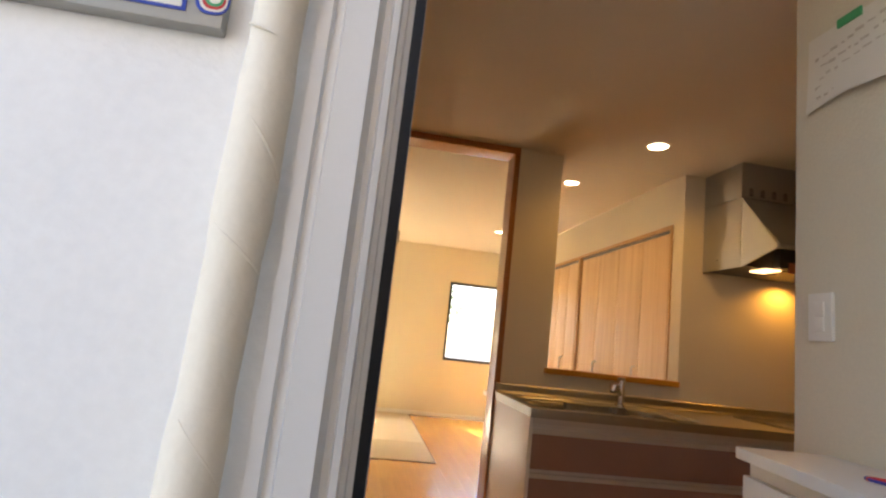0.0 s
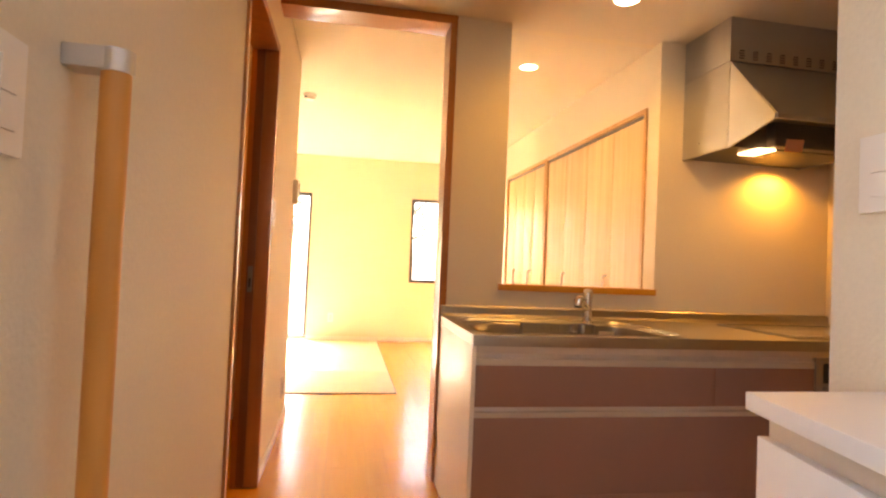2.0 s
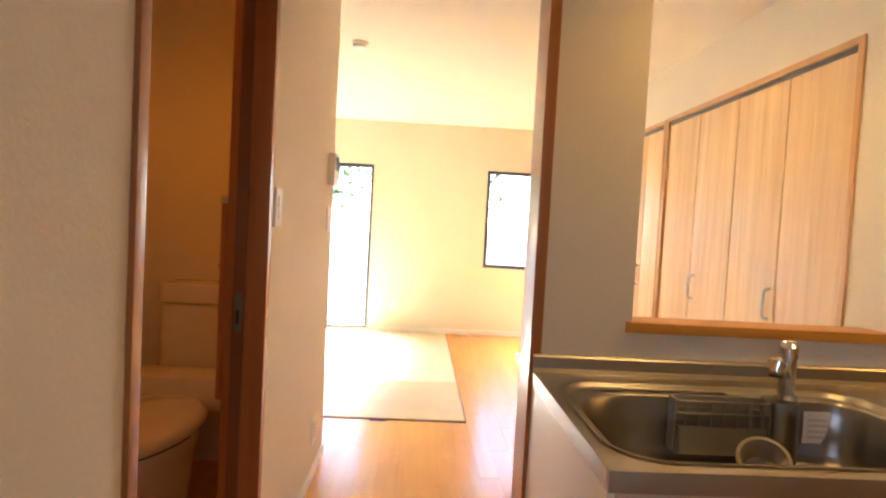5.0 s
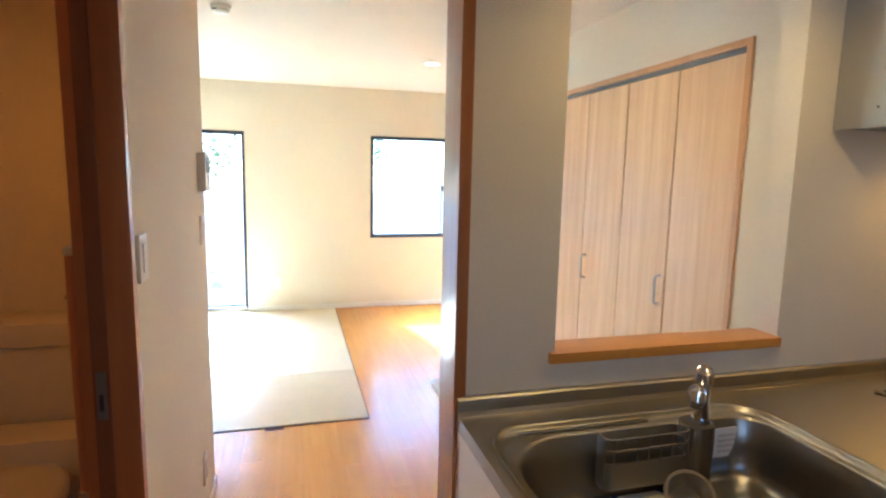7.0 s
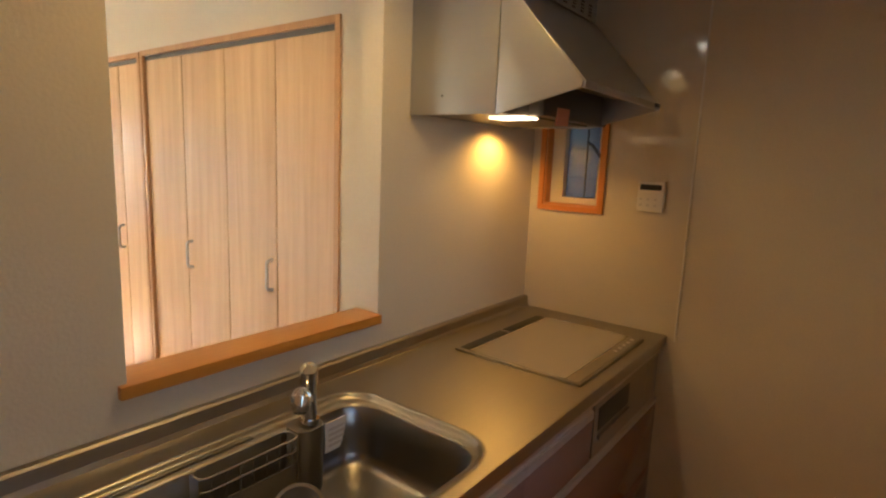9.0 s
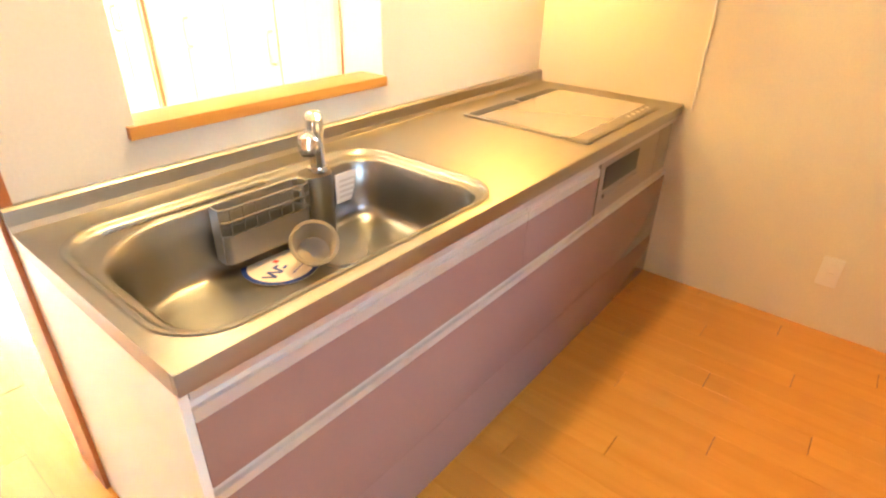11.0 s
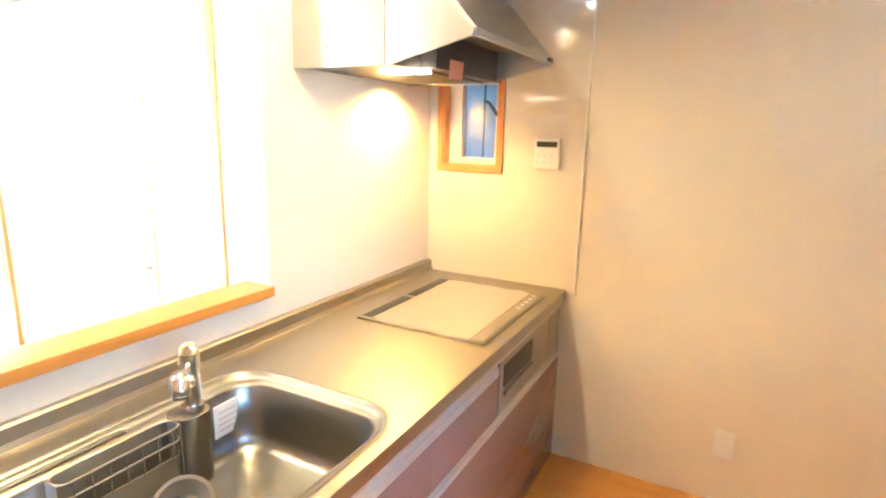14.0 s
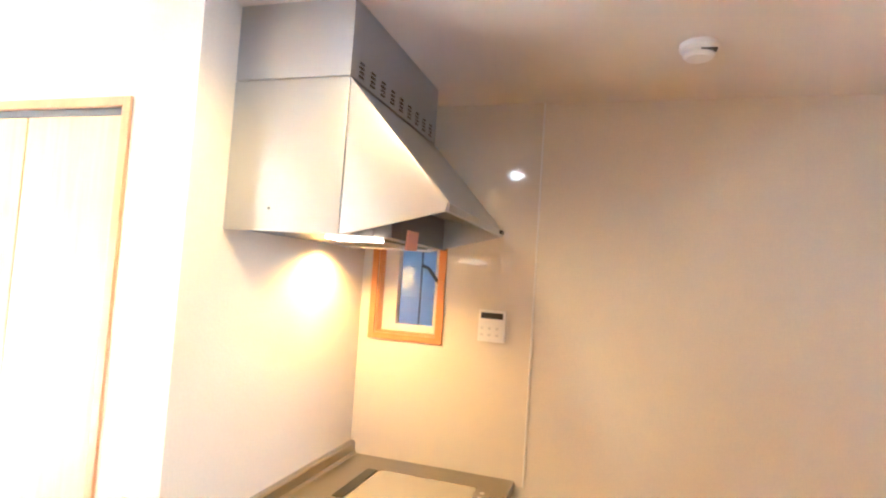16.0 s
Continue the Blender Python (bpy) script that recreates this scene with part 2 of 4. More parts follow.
# Tinted warm so the added unseen walls bounce warm light indoors.
UNSEEN_RENDER = surface("warm_bounce_render", (0.36, 0.285, 0.195), 0.85, 0, 0.15, 4, 0.1, 90, 0.5)
SIDING = surface("blue_grey_siding", (0.26, 0.32, 0.40), 0.7, 0, 0.08, 3, 0.05, 200, 0.1)
LEAF = surface("leaf_green", (0.12, 0.20, 0.05), 0.55, 0, 0.5, 3, 0.2, 60, 0.0)
BARK = surface("bark_brown", (0.12, 0.08, 0.05), 0.9, 0, 0.3, 12, 0.3, 60, 0.8)
GLASS = clear_glass("window_glass")
LAMP_GLOW = glowing("lit_downlight", (1.0, 0.80, 0.52), 6.0)
AMBER_GLOW = glowing("lit_amber_cover", (1.0, 0.36, 0.06), 2.0)
HOOD_GLOW = glowing("lit_hood_lamp", (1.0, 0.60, 0.26), 1.2)


# ---- mesh helpers ----
def add_box(bm, x0, x1, y0, y1, z0, z1, bevel=0.0, seg=2):
    made = bmesh.ops.create_cube(bm, size=1.0)["verts"]
    for v in made:
        v.co = Vector(((x0 + x1) / 2 + v.co.x * (x1 - x0), (y0 + y1) / 2 + v.co.y * (y1 - y0), (z0 + z1) / 2 + v.co.z * (z1 - z0)))
    if bevel:
        edges = list({e for v in made for e in v.link_edges})
        bmesh.ops.bevel(bm, geom=edges, offset=bevel, segments=seg, affect="EDGES", profile=0.7)
    return bm


def box(x0, x1, y0, y1, z0, z1, bevel=0.0, seg=2):
    return add_box(bmesh.new(), x0, x1, y0, y1, z0, z1, bevel, seg)


def add_cyl(bm, p0, p1, r0, r1=None, n=20, caps=True):
    p0, p1 = Vector(p0), Vector(p1)
    r1 = r0 if r1 is None else r1
    turn = (p1 - p0).to_track_quat("Z", "Y").to_matrix().to_4x4()
    m = Matrix.Translation((p0 + p1) / 2) @ turn
    bmesh.ops.create_cone(bm, cap_ends=caps, segments=n, radius1=r0, radius2=r1, depth=(p1 - p0).length, matrix=m)
    return bm


def cyl(p0, p1, r0, r1=None, n=20, caps=True):
    return add_cyl(bmesh.new(), p0, p1, r0, r1, n, caps)


def add_tube(bm, pts, r, n=12):
    """A round bar along a line of points; r is one radius or one for each point."""
    pts = [Vector(p) for p in pts]
    rings = []
    for i, p in enumerate(pts):
        d = (pts[min(i + 1, len(pts) - 1)] - pts[max(i - 1, 0)]).normalized()
        a = d.orthogonal().normalized() if i == 0 else (side - d * side.dot(d)).normalized()
        side = a
        b = d.cross(a)
        rr = r[i] if isinstance(r, (list, tuple)) else r
        rings.append([bm.verts.new(p + (a * math.cos(k * math.tau / n) + b * math.sin(k * math.tau / n)) * rr) for k in range(n)])
    for u, w in zip(rings, rings[1:]):
        for k in range(n):
            bm.faces.new((u[k], u[(k + 1) % n], w[(k + 1) % n], w[k]))
    bm.faces.new(rings[0][::-1])
    bm.faces.new(rings[-1])
    return bm


def tube(pts, r, n=12):
    return add_tube(bmesh.new(), pts, r, n)


def prism(profile, axis, a, b, bevel=0.0):
    """A profile of (u, v) points drawn out from a to b along axis: 'x' takes (y, z), 'y' takes (x, z), 'z' takes (x, y)."""
    bm = bmesh.new()
    place = {"x": lambda u, v, w: (w, u, v), "y": lambda u, v, w: (u, w, v), "z": lambda u, v, w: (u, v, w)}[axis]
    near = [bm.verts.new(place(u, v, a)) for u, v in profile]
    far = [bm.verts.new(place(u, v, b)) for u, v in profile]
    bm.faces.new(near)
    bm.faces.new(far[::-1])
    for i in range(len(near)):
        j = (i + 1) % len(near)
        bm.faces.new((near[j], near[i], far[i], far[j]))
    bmesh.ops.recalc_face_normals(bm, faces=bm.faces)
    if bevel:
        bmesh.ops.bevel(bm, geom=bm.edges[:], offset=bevel, segments=2, affect="EDGES", profile=0.7)
    return bm


def rounded(cx, cy, hx, hy, r, n=8):
    """Points round a rectangle with rounded corners, n + 1 to a corner."""
    pts = []
    for k, (sx, sy) in enumerate(((1, 1), (-1, 1), (-1, -1), (1, -1))):
        for i in range(n + 1):
            a = (k + i / n) * math.pi / 2
            pts.append((cx + sx * (hx - r) + r * math.cos(a), cy + sy * (hy - r) + r * math.sin(a)))
    return pts


def loft(bm, loops, close=True):
    rings = [[bm.verts.new(p) for p in loop] for loop in loops]
    for u, w in zip(rings, rings[1:]):
        for k in range(len(u)):
            j = (k + 1) % len(u)
            bm.faces.new((u[k], u[j], w[j], w[k]))
    if close:
        bm.faces.new(rings[-1])
    return rings


def mesh_object(name, bm, material, smooth=30):
    me = bpy.data.meshes.new(name)
    bm.to_mesh(me)
    bm.free()
    me.materials.append(material)
    if smooth:
        me.polygons.foreach_set("use_smooth", [True] * len(me.polygons))
        me.set_sharp_from_angle(angle=radians(smooth))
    return new(name, me)


def part(name, bm, material, parent, label="", smooth=30):
    ob = mesh_object(name, bm, material, smooth)
    ob.parent = parent
    return tagged(ob, label)


def thing(name, label, category, group=""):
    return tagged(new(name), label, category, group)


def setting(name, bm, material, label="", category="", smooth=30):
    return tagged(mesh_object(name, bm, material, smooth), label, category, kind="structure")


def move(ob, x, y, z, rz=0):
    ob.matrix_basis = pose(x, y, z, 0, 0, rz)
    return ob


def writing(name, body, size, material, m, parent, label=""):
    cu = bpy.data.curves.new(name, "FONT")
    cu.body, cu.size, cu.extrude = body, size, 0.0002
    cu.align_x, cu.align_y = "CENTER", "CENTER"
    tmp = bpy.data.objects.new(name, cu)
    scene.collection.objects.link(tmp)
    me = bpy.data.meshes.new_from_object(tmp)
    bpy.data.objects.remove(tmp)
    me.materials.clear()
    me.materials.append(material)
    ob = new(name, me)
    ob.parent = parent
    ob.matrix_basis = m
    return tagged(ob, label)


# ---- the structure ----
LX, RX, BACK, FAR = -0.057, 2.90, 2.90, 7.42      # hall wall, kitchen end wall, hatch wall, window wall
ENTRY, CORNER, LIVING_LEFT = 0.355, 4.06, -2.2

ground = setting("ground", box(-60, 60, -60, 60, -0.45, -0.30), GROUND, "pale gravel ground round the house", "ground")
floor = setting("floor", add_box(add_box(box(LX - 0.1, RX + 0.1, 1.15, FAR + 0.1, -0.12, -0.006), 1.10, RX + 0.1, ENTRY, 1.15, -0.12, -0.006), LIVING_LEFT - 0.1, LX - 0.1, CORNER - 0.1, FAR + 0.1, -0.12, -0.006), JOINT, "glossy honey-coloured wooden floor of narrow boards", "floor")
setting("floor_entrance", box(LX - 0.3, 1.10, -0.9, 1.13, -0.30, -0.12), TILE, "grey tiled floor of the low entrance", "floor")
setting("trim_step", box(LX, 1.04, 1.13, 1.15, -0.12, 0.0, 0.004), FRAME_WOOD_X, "wooden nosing of the step up from the entrance", "step")

# hall wall with the doorway of the toilet
bm = bmesh.new()
T0, T1, TH = 2.155, 2.88, 1.975
for y0, y1, z0, z1 in ((ENTRY, T0, -0.12, LIVING_CEILING), (T1, CORNER, -0.12, LIVING_CEILING), (T0, T1, TH, LIVING_CEILING)):
    add_box(bm, LX - 0.1, LX, y0, y1, z0, z1)
setting("wall_west", bm, PAPER, "cream papered hall wall with a toilet doorway", "wall")
setting("wall_corner", box(LIVING_LEFT, LX - 0.1, CORNER - 0.1, CORNER, -0.006, LIVING_CEILING), PAPER, "cream papered wall of the living room", "wall")
setting("wall_living_west", box(LIVING_LEFT - 0.1, LIVING_LEFT, CORNER - 0.1, FAR, -0.006, LIVING_CEILING), PAPER, "cream papered wall of the living room", "wall")
# toilet room
setting("wall_toilet_west", box(-1.05, -0.95, 1.4, CORNER - 0.1, -0.12, LIVING_CEILING), PAPER, "cream papered toilet wall", "wall")
setting("wall_toilet_south", box(-0.95, LX - 0.1, 1.4, 1.5, -0.12, LIVING_CEILING), PAPER, "cream papered toilet wall", "wall")
setting("floor_toilet", box(-0.95, LX, 1.5, CORNER - 0.1, -0.11, -0.002), FLOOR_WOOD, "brown wooden floor of the toilet", "floor")

# hatch wall between kitchen and living room
HL, HR, JX = 1.053, 1.868, 0.778
setting("wall_hatch_pier", box(JX, HL, BACK, BACK + 0.10, -0.006, KITCHEN_CEILING), PAPER, "cream papered pier between doorway and serving hatch", "wall")
setting("wall_hatch_lower", box(HL, HR, BACK, BACK + 0.10, -0.006, 0.917), PAPER, "cream papered wall below the serving hatch", "wall")
setting("wall_hatch_east", box(HR, RX, BACK, BACK + 0.10, -0.006, KITCHEN_CEILING), PAPER, "cream papered wall behind the hob and hood", "wall")
setting("wall_drop", box(LX, RX, BACK + 0.05, BACK + 0.10, KITCHEN_CEILING, LIVING_CEILING), PAPER, "cream papered drop above the hatch", "wall")

# kitchen end wall with the small window
KW = (2.557, 2.827, 1.296, 1.69)
bm = bmesh.new()
for y0, y1, z0, z1 in ((0.3, KW[0], -0.12, 2.5), (KW[1], BACK + 0.10, -0.12, 2.5), (KW[0], KW[1], -0.12, KW[2]), (KW[0], KW[1], KW[3], 2.5)):
    add_box(bm, RX, RX + 0.12, y0, y1, z0, z1)
setting("wall_east", bm, PAPER, "cream papered kitchen wall with a small window", "wall")
bm = bmesh.new()
for y0, y1, z0, z1 in ((2.178, KW[0] - 0.03, 0.77, KITCHEN_CEILING), (KW[1] + 0.03, BACK - 0.004, 0.77, KITCHEN_CEILING), (KW[0] - 0.03, KW[1] + 0.03, 0.77, KW[2] - 0.03), (KW[0] - 0.03, KW[1] + 0.03, KW[3] + 0.03, KITCHEN_CEILING)):
    add_box(bm, RX - 0.004, RX, y0, y1, z0, z1)
setting("trim_wall_panel", bm, WALL_PANEL, "glossy cream kitchen wall panel beside the hob", "panel")
setting("trim_panel_edge", box(RX - 0.007, RX, 2.171, 2.178, 0.77, KITCHEN_CEILING), WHITE_PLASTIC, "thin pale edge strip of the kitchen panel", "trim")
setting("wall_living_east", box(RX, RX + 0.12, BACK + 0.10, FAR, -0.1, 2.5), PAPER, "cream papered living room wall", "wall")

# entrance side wall stub and the outer wall
setting("wall_stub", box(1.09, 1.17, ENTRY, 1.088, -0.12, KITCHEN_CEILING), PAPER, "cream papered wall stub beside the shoe cabinet", "wall")
bm = bmesh.new()
DOOR_L, DOOR_R, DOOR_H = -0.020, 1.05, 2.12
add_box(bm, -3.0, DOOR_L - 0.09, 0.285, ENTRY, -0.30, 2.9)
add_box(bm, DOOR_R + 0.04, 6.0, 0.285, ENTRY, -0.30, 2.9)
add_box(bm, DOOR_L - 0.09, DOOR_R + 0.04, 0.285, ENTRY, DOOR_H, 2.9)
setting("wall_outer", bm, STUCCO, "white stucco outer wall beside the entrance door", "wall")

# Unseen walls added outside to cut the daylight entering by the door.
setting("wall_shade_opposite", box(-0.7, 6.0, -1.5, -1.3, -0.30, 2.5), UNSEEN_RENDER, "added unseen wall before the entrance that cuts daylight through the door", "wall")
setting("wall_shade_end", box(2.0, 2.2, -1.3, 0.28, -0.30, 2.5), UNSEEN_RENDER, "added unseen side wall that cuts daylight through the entrance door", "wall")

# window wall
W1 = (-1.75, -0.152, 0.03, 1.857)
W2 = (1.121, 2.44, 0.768, 1.858)
bm = bmesh.new()
for x0, x1, z0, z1 in ((LIVING_LEFT, W1[0], -0.1, 2.5), (W1[1], W2[0], -0.1, 2.5), (W2[1], RX + 0.12, -0.1, 2.5),
                       (W1[0], W1[1], -0.1, W1[2]), (W1[0], W1[1], W1[3], 2.5), (W2[0], W2[1], -0.1, W2[2]), (W2[0], W2[1], W2[3], 2.5)):
    add_box(bm, x0, x1, FAR, FAR + 0.14, z0, z1)
setting("wall_north", bm, PAPER, "cream papered wall with two windows", "wall")

# closet block
CX = 2.005
CLOSETS = ((3.25, 4.88, 2.004), (4.88, 6.05, 2.0))
setting("wall_closet_south", box(CX, CX + 0.06, BACK + 0.10, 3.273, -0.006, LIVING_CEILING), PAPER, "cream papered wall beside the closet", "wall")
setting("wall_closet_top", box(CX, CX + 0.06, 3.273, 6.03, 1.982, LIVING_CEILING), PAPER, "cream papered wall above the closets", "wall")
setting("wall_closet_end", add_box(box(CX, CX + 0.06, 6.03, 6.15, -0.006, LIVING_CEILING), CX + 0.06, RX, 6.09, 6.15, -0.006, LIVING_CEILING), PAPER, "cream papered end wall of the closet block", "wall")

# ceilings
setting("ceiling_kitchen", box(LX, RX, ENTRY, BACK + 0.05, KITCHEN_CEILING, KITCHEN_CEILING + 0.1), CEILING_PAPER, "cream papered kitchen ceiling", "ceiling")
setting("ceiling_living", box(LIVING_LEFT - 0.1, RX + 0.12, BACK + 0.05, FAR + 0.14, LIVING_CEILING, LIVING_CEILING + 0.1), CEILING_PAPER, "cream papered living room ceiling", "ceiling")
setting("ceiling_toilet", box(-1.05, LX, 1.4, CORNER, LIVING_CEILING - 0.02, LIVING_CEILING + 0.1), CEILING_PAPER, "cream toilet ceiling", "ceiling")
# The eave box is unseen, added to hold skylight off the entrance.
setting("roof", add_box(box(-3.0, 6.0, 0.285, FAR + 0.2, 2.6, 2.9), 0.05, 6.0, -0.75, 0.284, 2.5, 2.9), UNSEEN_RENDER, "plain flat house roof with an added unseen eave that shades the entrance", "roof")

# baseboards
bm = bmesh.new()
for y0, y1 in ((1.15, 2.07), (2.90, CORNER)):
    add_box(bm, LX, LX + 0.008, y0, y1, 0.0, 0.055, 0.002)
setting("baseboard", bm, WHITE_PLASTIC, "narrow white baseboard", "baseboard")
setting("baseboard_north", box(W1[1], RX, FAR - 0.008, FAR, 0.0, 0.055, 0.002), WHITE_PLASTIC, "narrow white baseboard", "baseboard")

# timber frame of the living room opening
trim = thing("trim_opening", "red-brown wooden frame of the ceiling-high living room opening", "door frame")
tagged(trim, kind="structure")
part("header", box(LX + 0.001, JX, BACK - 0.012, BACK + 0.142, KITCHEN_CEILING - 0.045, KITCHEN_CEILING - 0.002, 0.002), FRAME_WOOD_X, trim)
part("jamb", box(JX - 0.036, JX - 0.001, BACK - 0.012, BACK + 0.142, 0.0, KITCHEN_CEILING - 0.046, 0.002), FRAME_WOOD, trim)

# toilet doorway: frame and sliding leaf pushed back into the wall
frame_t = tagged(thing("door_frame", "red-brown wooden frame of the toilet doorway", "door frame"), kind="structure")
part("jamb", box(LX - 0.11, LX + 0.010, T0 - 0.028, T0 + 0.004, 0.0, TH + 0.028, 0.002), FRAME_WOOD, frame_t)
part("jamb", box(LX - 0.11, LX + 0.010, T1 - 0.004, T1 + 0.028, 0.0, TH + 0.028, 0.002), FRAME_WOOD, frame_t)
part("head", box(LX - 0.11, LX + 0.009, T0 + 0.004, T1 - 0.004, TH - 0.004, TH + 0.028, 0.002), FRAME_WOOD, frame_t)
part("stop_strip", box(LX - 0.060, LX - 0.045, T0 + 0.004, T0 + 0.012, 0.0, TH - 0.005), WHITE_PLASTIC, frame_t, "pale plastic sealing strip")
door_t = tagged(thing("door_1", "brown wooden sliding toilet door standing open", "door"), kind="structure")
part("leaf", box(LX - 0.085, LX - 0.050, T1 - 0.010, T1 + 0.70, 0.006, TH - 0.006, 0.002), DOOR_WOOD, door_t)
latch = part("latch_plate", box(LX - 0.078, LX - 0.057, T1 - 0.013, T1 - 0.0095, 0.872, 0.988, 0.0012), TRACK, door_t, "dark grey metal latch plate")
part("finger_pull", box(LX - 0.072, LX - 0.063, T1 - 0.0145, T1 - 0.0125, 0.895, 0.935, 0.0006), BLACK, latch, "dark recessed pull")

# serving hatch sill
sill = setting("trim_sill", box(HL - 0.020, HR + 0.003, BACK - 0.018, BACK + 0.108, 0.918, 0.950, 0.003), SILL_WOOD, "honey-coloured wooden sill of the serving hatch", "sill")


# ---- windows ----
def sliding_window(name, label, x0, x1, z0, z1, y, split=0.5):
    w = tagged(thing(name, label, "window"), kind="structure")
    fr = bmesh.new()
    t = 0.022
    add_box(fr, x0, x1, y - 0.004, y + 0.09, z1 - t, z1)
    add_box(fr, x0, x1, y - 0.004, y + 0.09, z0, z0 + t)
    add_box(fr, x0, x0 + t, y - 0.004, y + 0.09, z0 + t, z1 - t)
    add_box(fr, x1 - t, x1, y - 0.004, y + 0.09, z0 + t, z1 - t)
    part("window_frame", fr, ALU_GREY, w, "dark grey aluminium frame")
    mid = x0 + (x1 - x0) * split
    for k, (a, b) in enumerate(((x0 + t, mid + 0.02), (mid - 0.02, x1 - t))):
        yy = y + 0.02 + 0.032 * k
        sash = bmesh.new()
        s = 0.012
        add_box(sash, a, b, yy, yy + 0.026, z1 - t - s, z1 - t)
        add_box(sash, a, b, yy, yy + 0.026, z0 + t, z0 + t + s * 1.4)
        add_box(sash, a, a + s, yy, yy + 0.026, z0 + t + s * 1.4, z1 - t - s)
        add_box(sash, b - s, b, yy, yy + 0.026, z0 + t + s * 1.4, z1 - t - s)
        so = part("sash", sash, ALU_GREY, w)
        pane = part("pane", box(a + s, b - s, yy + 0.011, yy + 0.015, z0 + t + s * 1.4, z1 - t - s), GLASS, so, "clear glass pane", 0)
        pane.visible_shadow = False
    part("latch", box(mid - 0.02, mid + 0.02, y + 0.005, y + 0.02, (z0 + z1) / 2 - 0.03, (z0 + z1) / 2 + 0.03, 0.004), ALU_GREY, w)
    return w


sliding_window("window_1", "tall sliding glass door in dark aluminium onto the garden", *W1, FAR)
sliding_window("window_2", "wide sliding window in dark aluminium, bright outside", *W2, FAR, 0.62)


# ---- closets ----
def closet(y0, y1, z1, panels, handles, label):
    c = thing("closet", label, "closet", "folding closets along the living room wall")
    t = 0.028
    part("side_frame", box(CX - 0.010, CX + 0.06, y0, y0 + t, 0.0, z1, 0.002), CLOSET_FRAME, c)
    part("side_frame", box(CX - 0.010, CX + 0.06, y1 - t, y1, 0.0, z1, 0.002), CLOSET_FRAME, c)
    part("top_frame", box(CX - 0.010, CX + 0.06, y0 + t, y1 - t, z1 - t, z1, 0.002), CLOSET_FRAME, c)
    part("top_track", box(CX + 0.004, CX + 0.03, y0 + t, y1 - t, z1 - t - 0.022, z1 - t - 0.001), TRACK, c, "grey metal door track")
    # Unseen board in dark wood puts interior shade behind the panel gaps.
    part("back_board", box(CX + 0.50, CX + 0.51, y0, y1, 0.0, z1), DOOR_WOOD, c)
    edges = [y0 + t + (y1 - y0 - 2 * t) * k / panels for k in range(panels + 1)]
    for k in range(panels):
        door = part("door_panel", box(CX + 0.006, CX + 0.028, edges[k] + 0.004, edges[k + 1] - 0.004, 0.01, z1 - t - 0.024, 0.0015), CLOSET_WOOD, c, "pale oak folding panel")
        if k in handles:
            hy = edges[k] + 0.036 if k % 2 else edges[k + 1] - 0.050
            pull = bmesh.new()
            add_tube(pull, [(CX + 0.006, hy, 0.865), (CX - 0.018, hy, 0.870), (CX - 0.024, hy, 0.882), (CX - 0.024, hy, 0.988), (CX - 0.018, hy, 1.000), (CX + 0.006, hy, 1.005)], 0.0075, 10)
            part("handle", pull, GRIP, door, "slim metal bow handle")
    return c


closet(CLOSETS[0][0], CLOSETS[0][1], CLOSETS[0][2], 4, (1, 2), "wide pale oak folding closet with four door panels")
closet(CLOSETS[1][0] + 0.012, CLOSETS[1][1], CLOSETS[1][2], 4, (1, 2), "narrower pale oak folding closet with four door panels")


# ---- kitchen unit ----
CT, CF = 0.790, 2.208      # worktop height and front edge
C0 = 0.752
worktop = thing("worktop", "brushed stainless steel worktop with a raised back edge", "worktop")
SINK = (1.215, 2.515, 0.425, 0.262, 0.11)
bm = bmesh.new()
hole = [Vector((x, y, CT)) for x, y in rounded(*SINK, 8)]
X0, X1, Y0, Y1 = C0, 1.80, CF, BACK
ring = []
for i, p in enumerate(hole):
    k, s = divmod(i, 9)
    s /= 8
    cx, cy = (X1, Y1) if k == 0 else (X0, Y1) if k == 1 else (X0, Y0) if k == 2 else (X1, Y0)
    a, b = hole[k * 9], hole[k * 9 + 8]
    first = Vector((cx, a.y, CT)) if k % 2 == 0 else Vector((a.x, cy, CT))
    last = Vector((b.x, cy, CT)) if k % 2 == 0 else Vector((cx, b.y, CT))
    corner = Vector((cx, cy, CT))
    ring.append(first.lerp(corner, s * 2) if s <= 0.5 else corner.lerp(last, s * 2 - 1))
loft(bm, [[tuple(p) for p in ring], [tuple(p) for p in hole]], False)
add_box(bm, 1.80, RX - 0.005, CF + 0.006, BACK, CT - 0.02, CT)
add_box(bm, C0, RX - 0.005, CF, CF + 0.012, CT - 0.042, CT - 0.0005, 0.004)
add_box(bm, C0, C0 + 0.012, CF + 0.012, BACK, CT - 0.042, CT - 0.0005)
part("top_sheet", bm, STEEL, worktop)
part("back_edge", prism([(BACK - 0.001, CT), (BACK - 0.034, CT), (BACK - 0.026, CT + 0.012), (BACK - 0.024, CT + 0.044), (BACK - 0.018, CT + 0.050), (BACK - 0.001, CT + 0.050)], "x", C0, RX - 0.005), STEEL, worktop)

sink = thing("sink", "deep rounded stainless steel sink sunk in the worktop", "sink")


def bowl_ring(x0, x1, y0, y1, r, r_back, n=8):
    """A rounded rectangle whose far left corner, by the soap shelf, has a wider radius of its own."""
    pts = []
    for k, (cx, cy, q) in enumerate(((x1 - r, y1 - r, r), (x0 + r_back, y1 - r_back, r_back), (x0 + r, y0 + r, r), (x1 - r, y0 + r, r))):
        pts += [(cx + q * math.cos((k + i / n) * math.pi / 2), cy + q * math.sin((k + i / n) * math.pi / 2)) for i in range(n + 1)]
    return pts


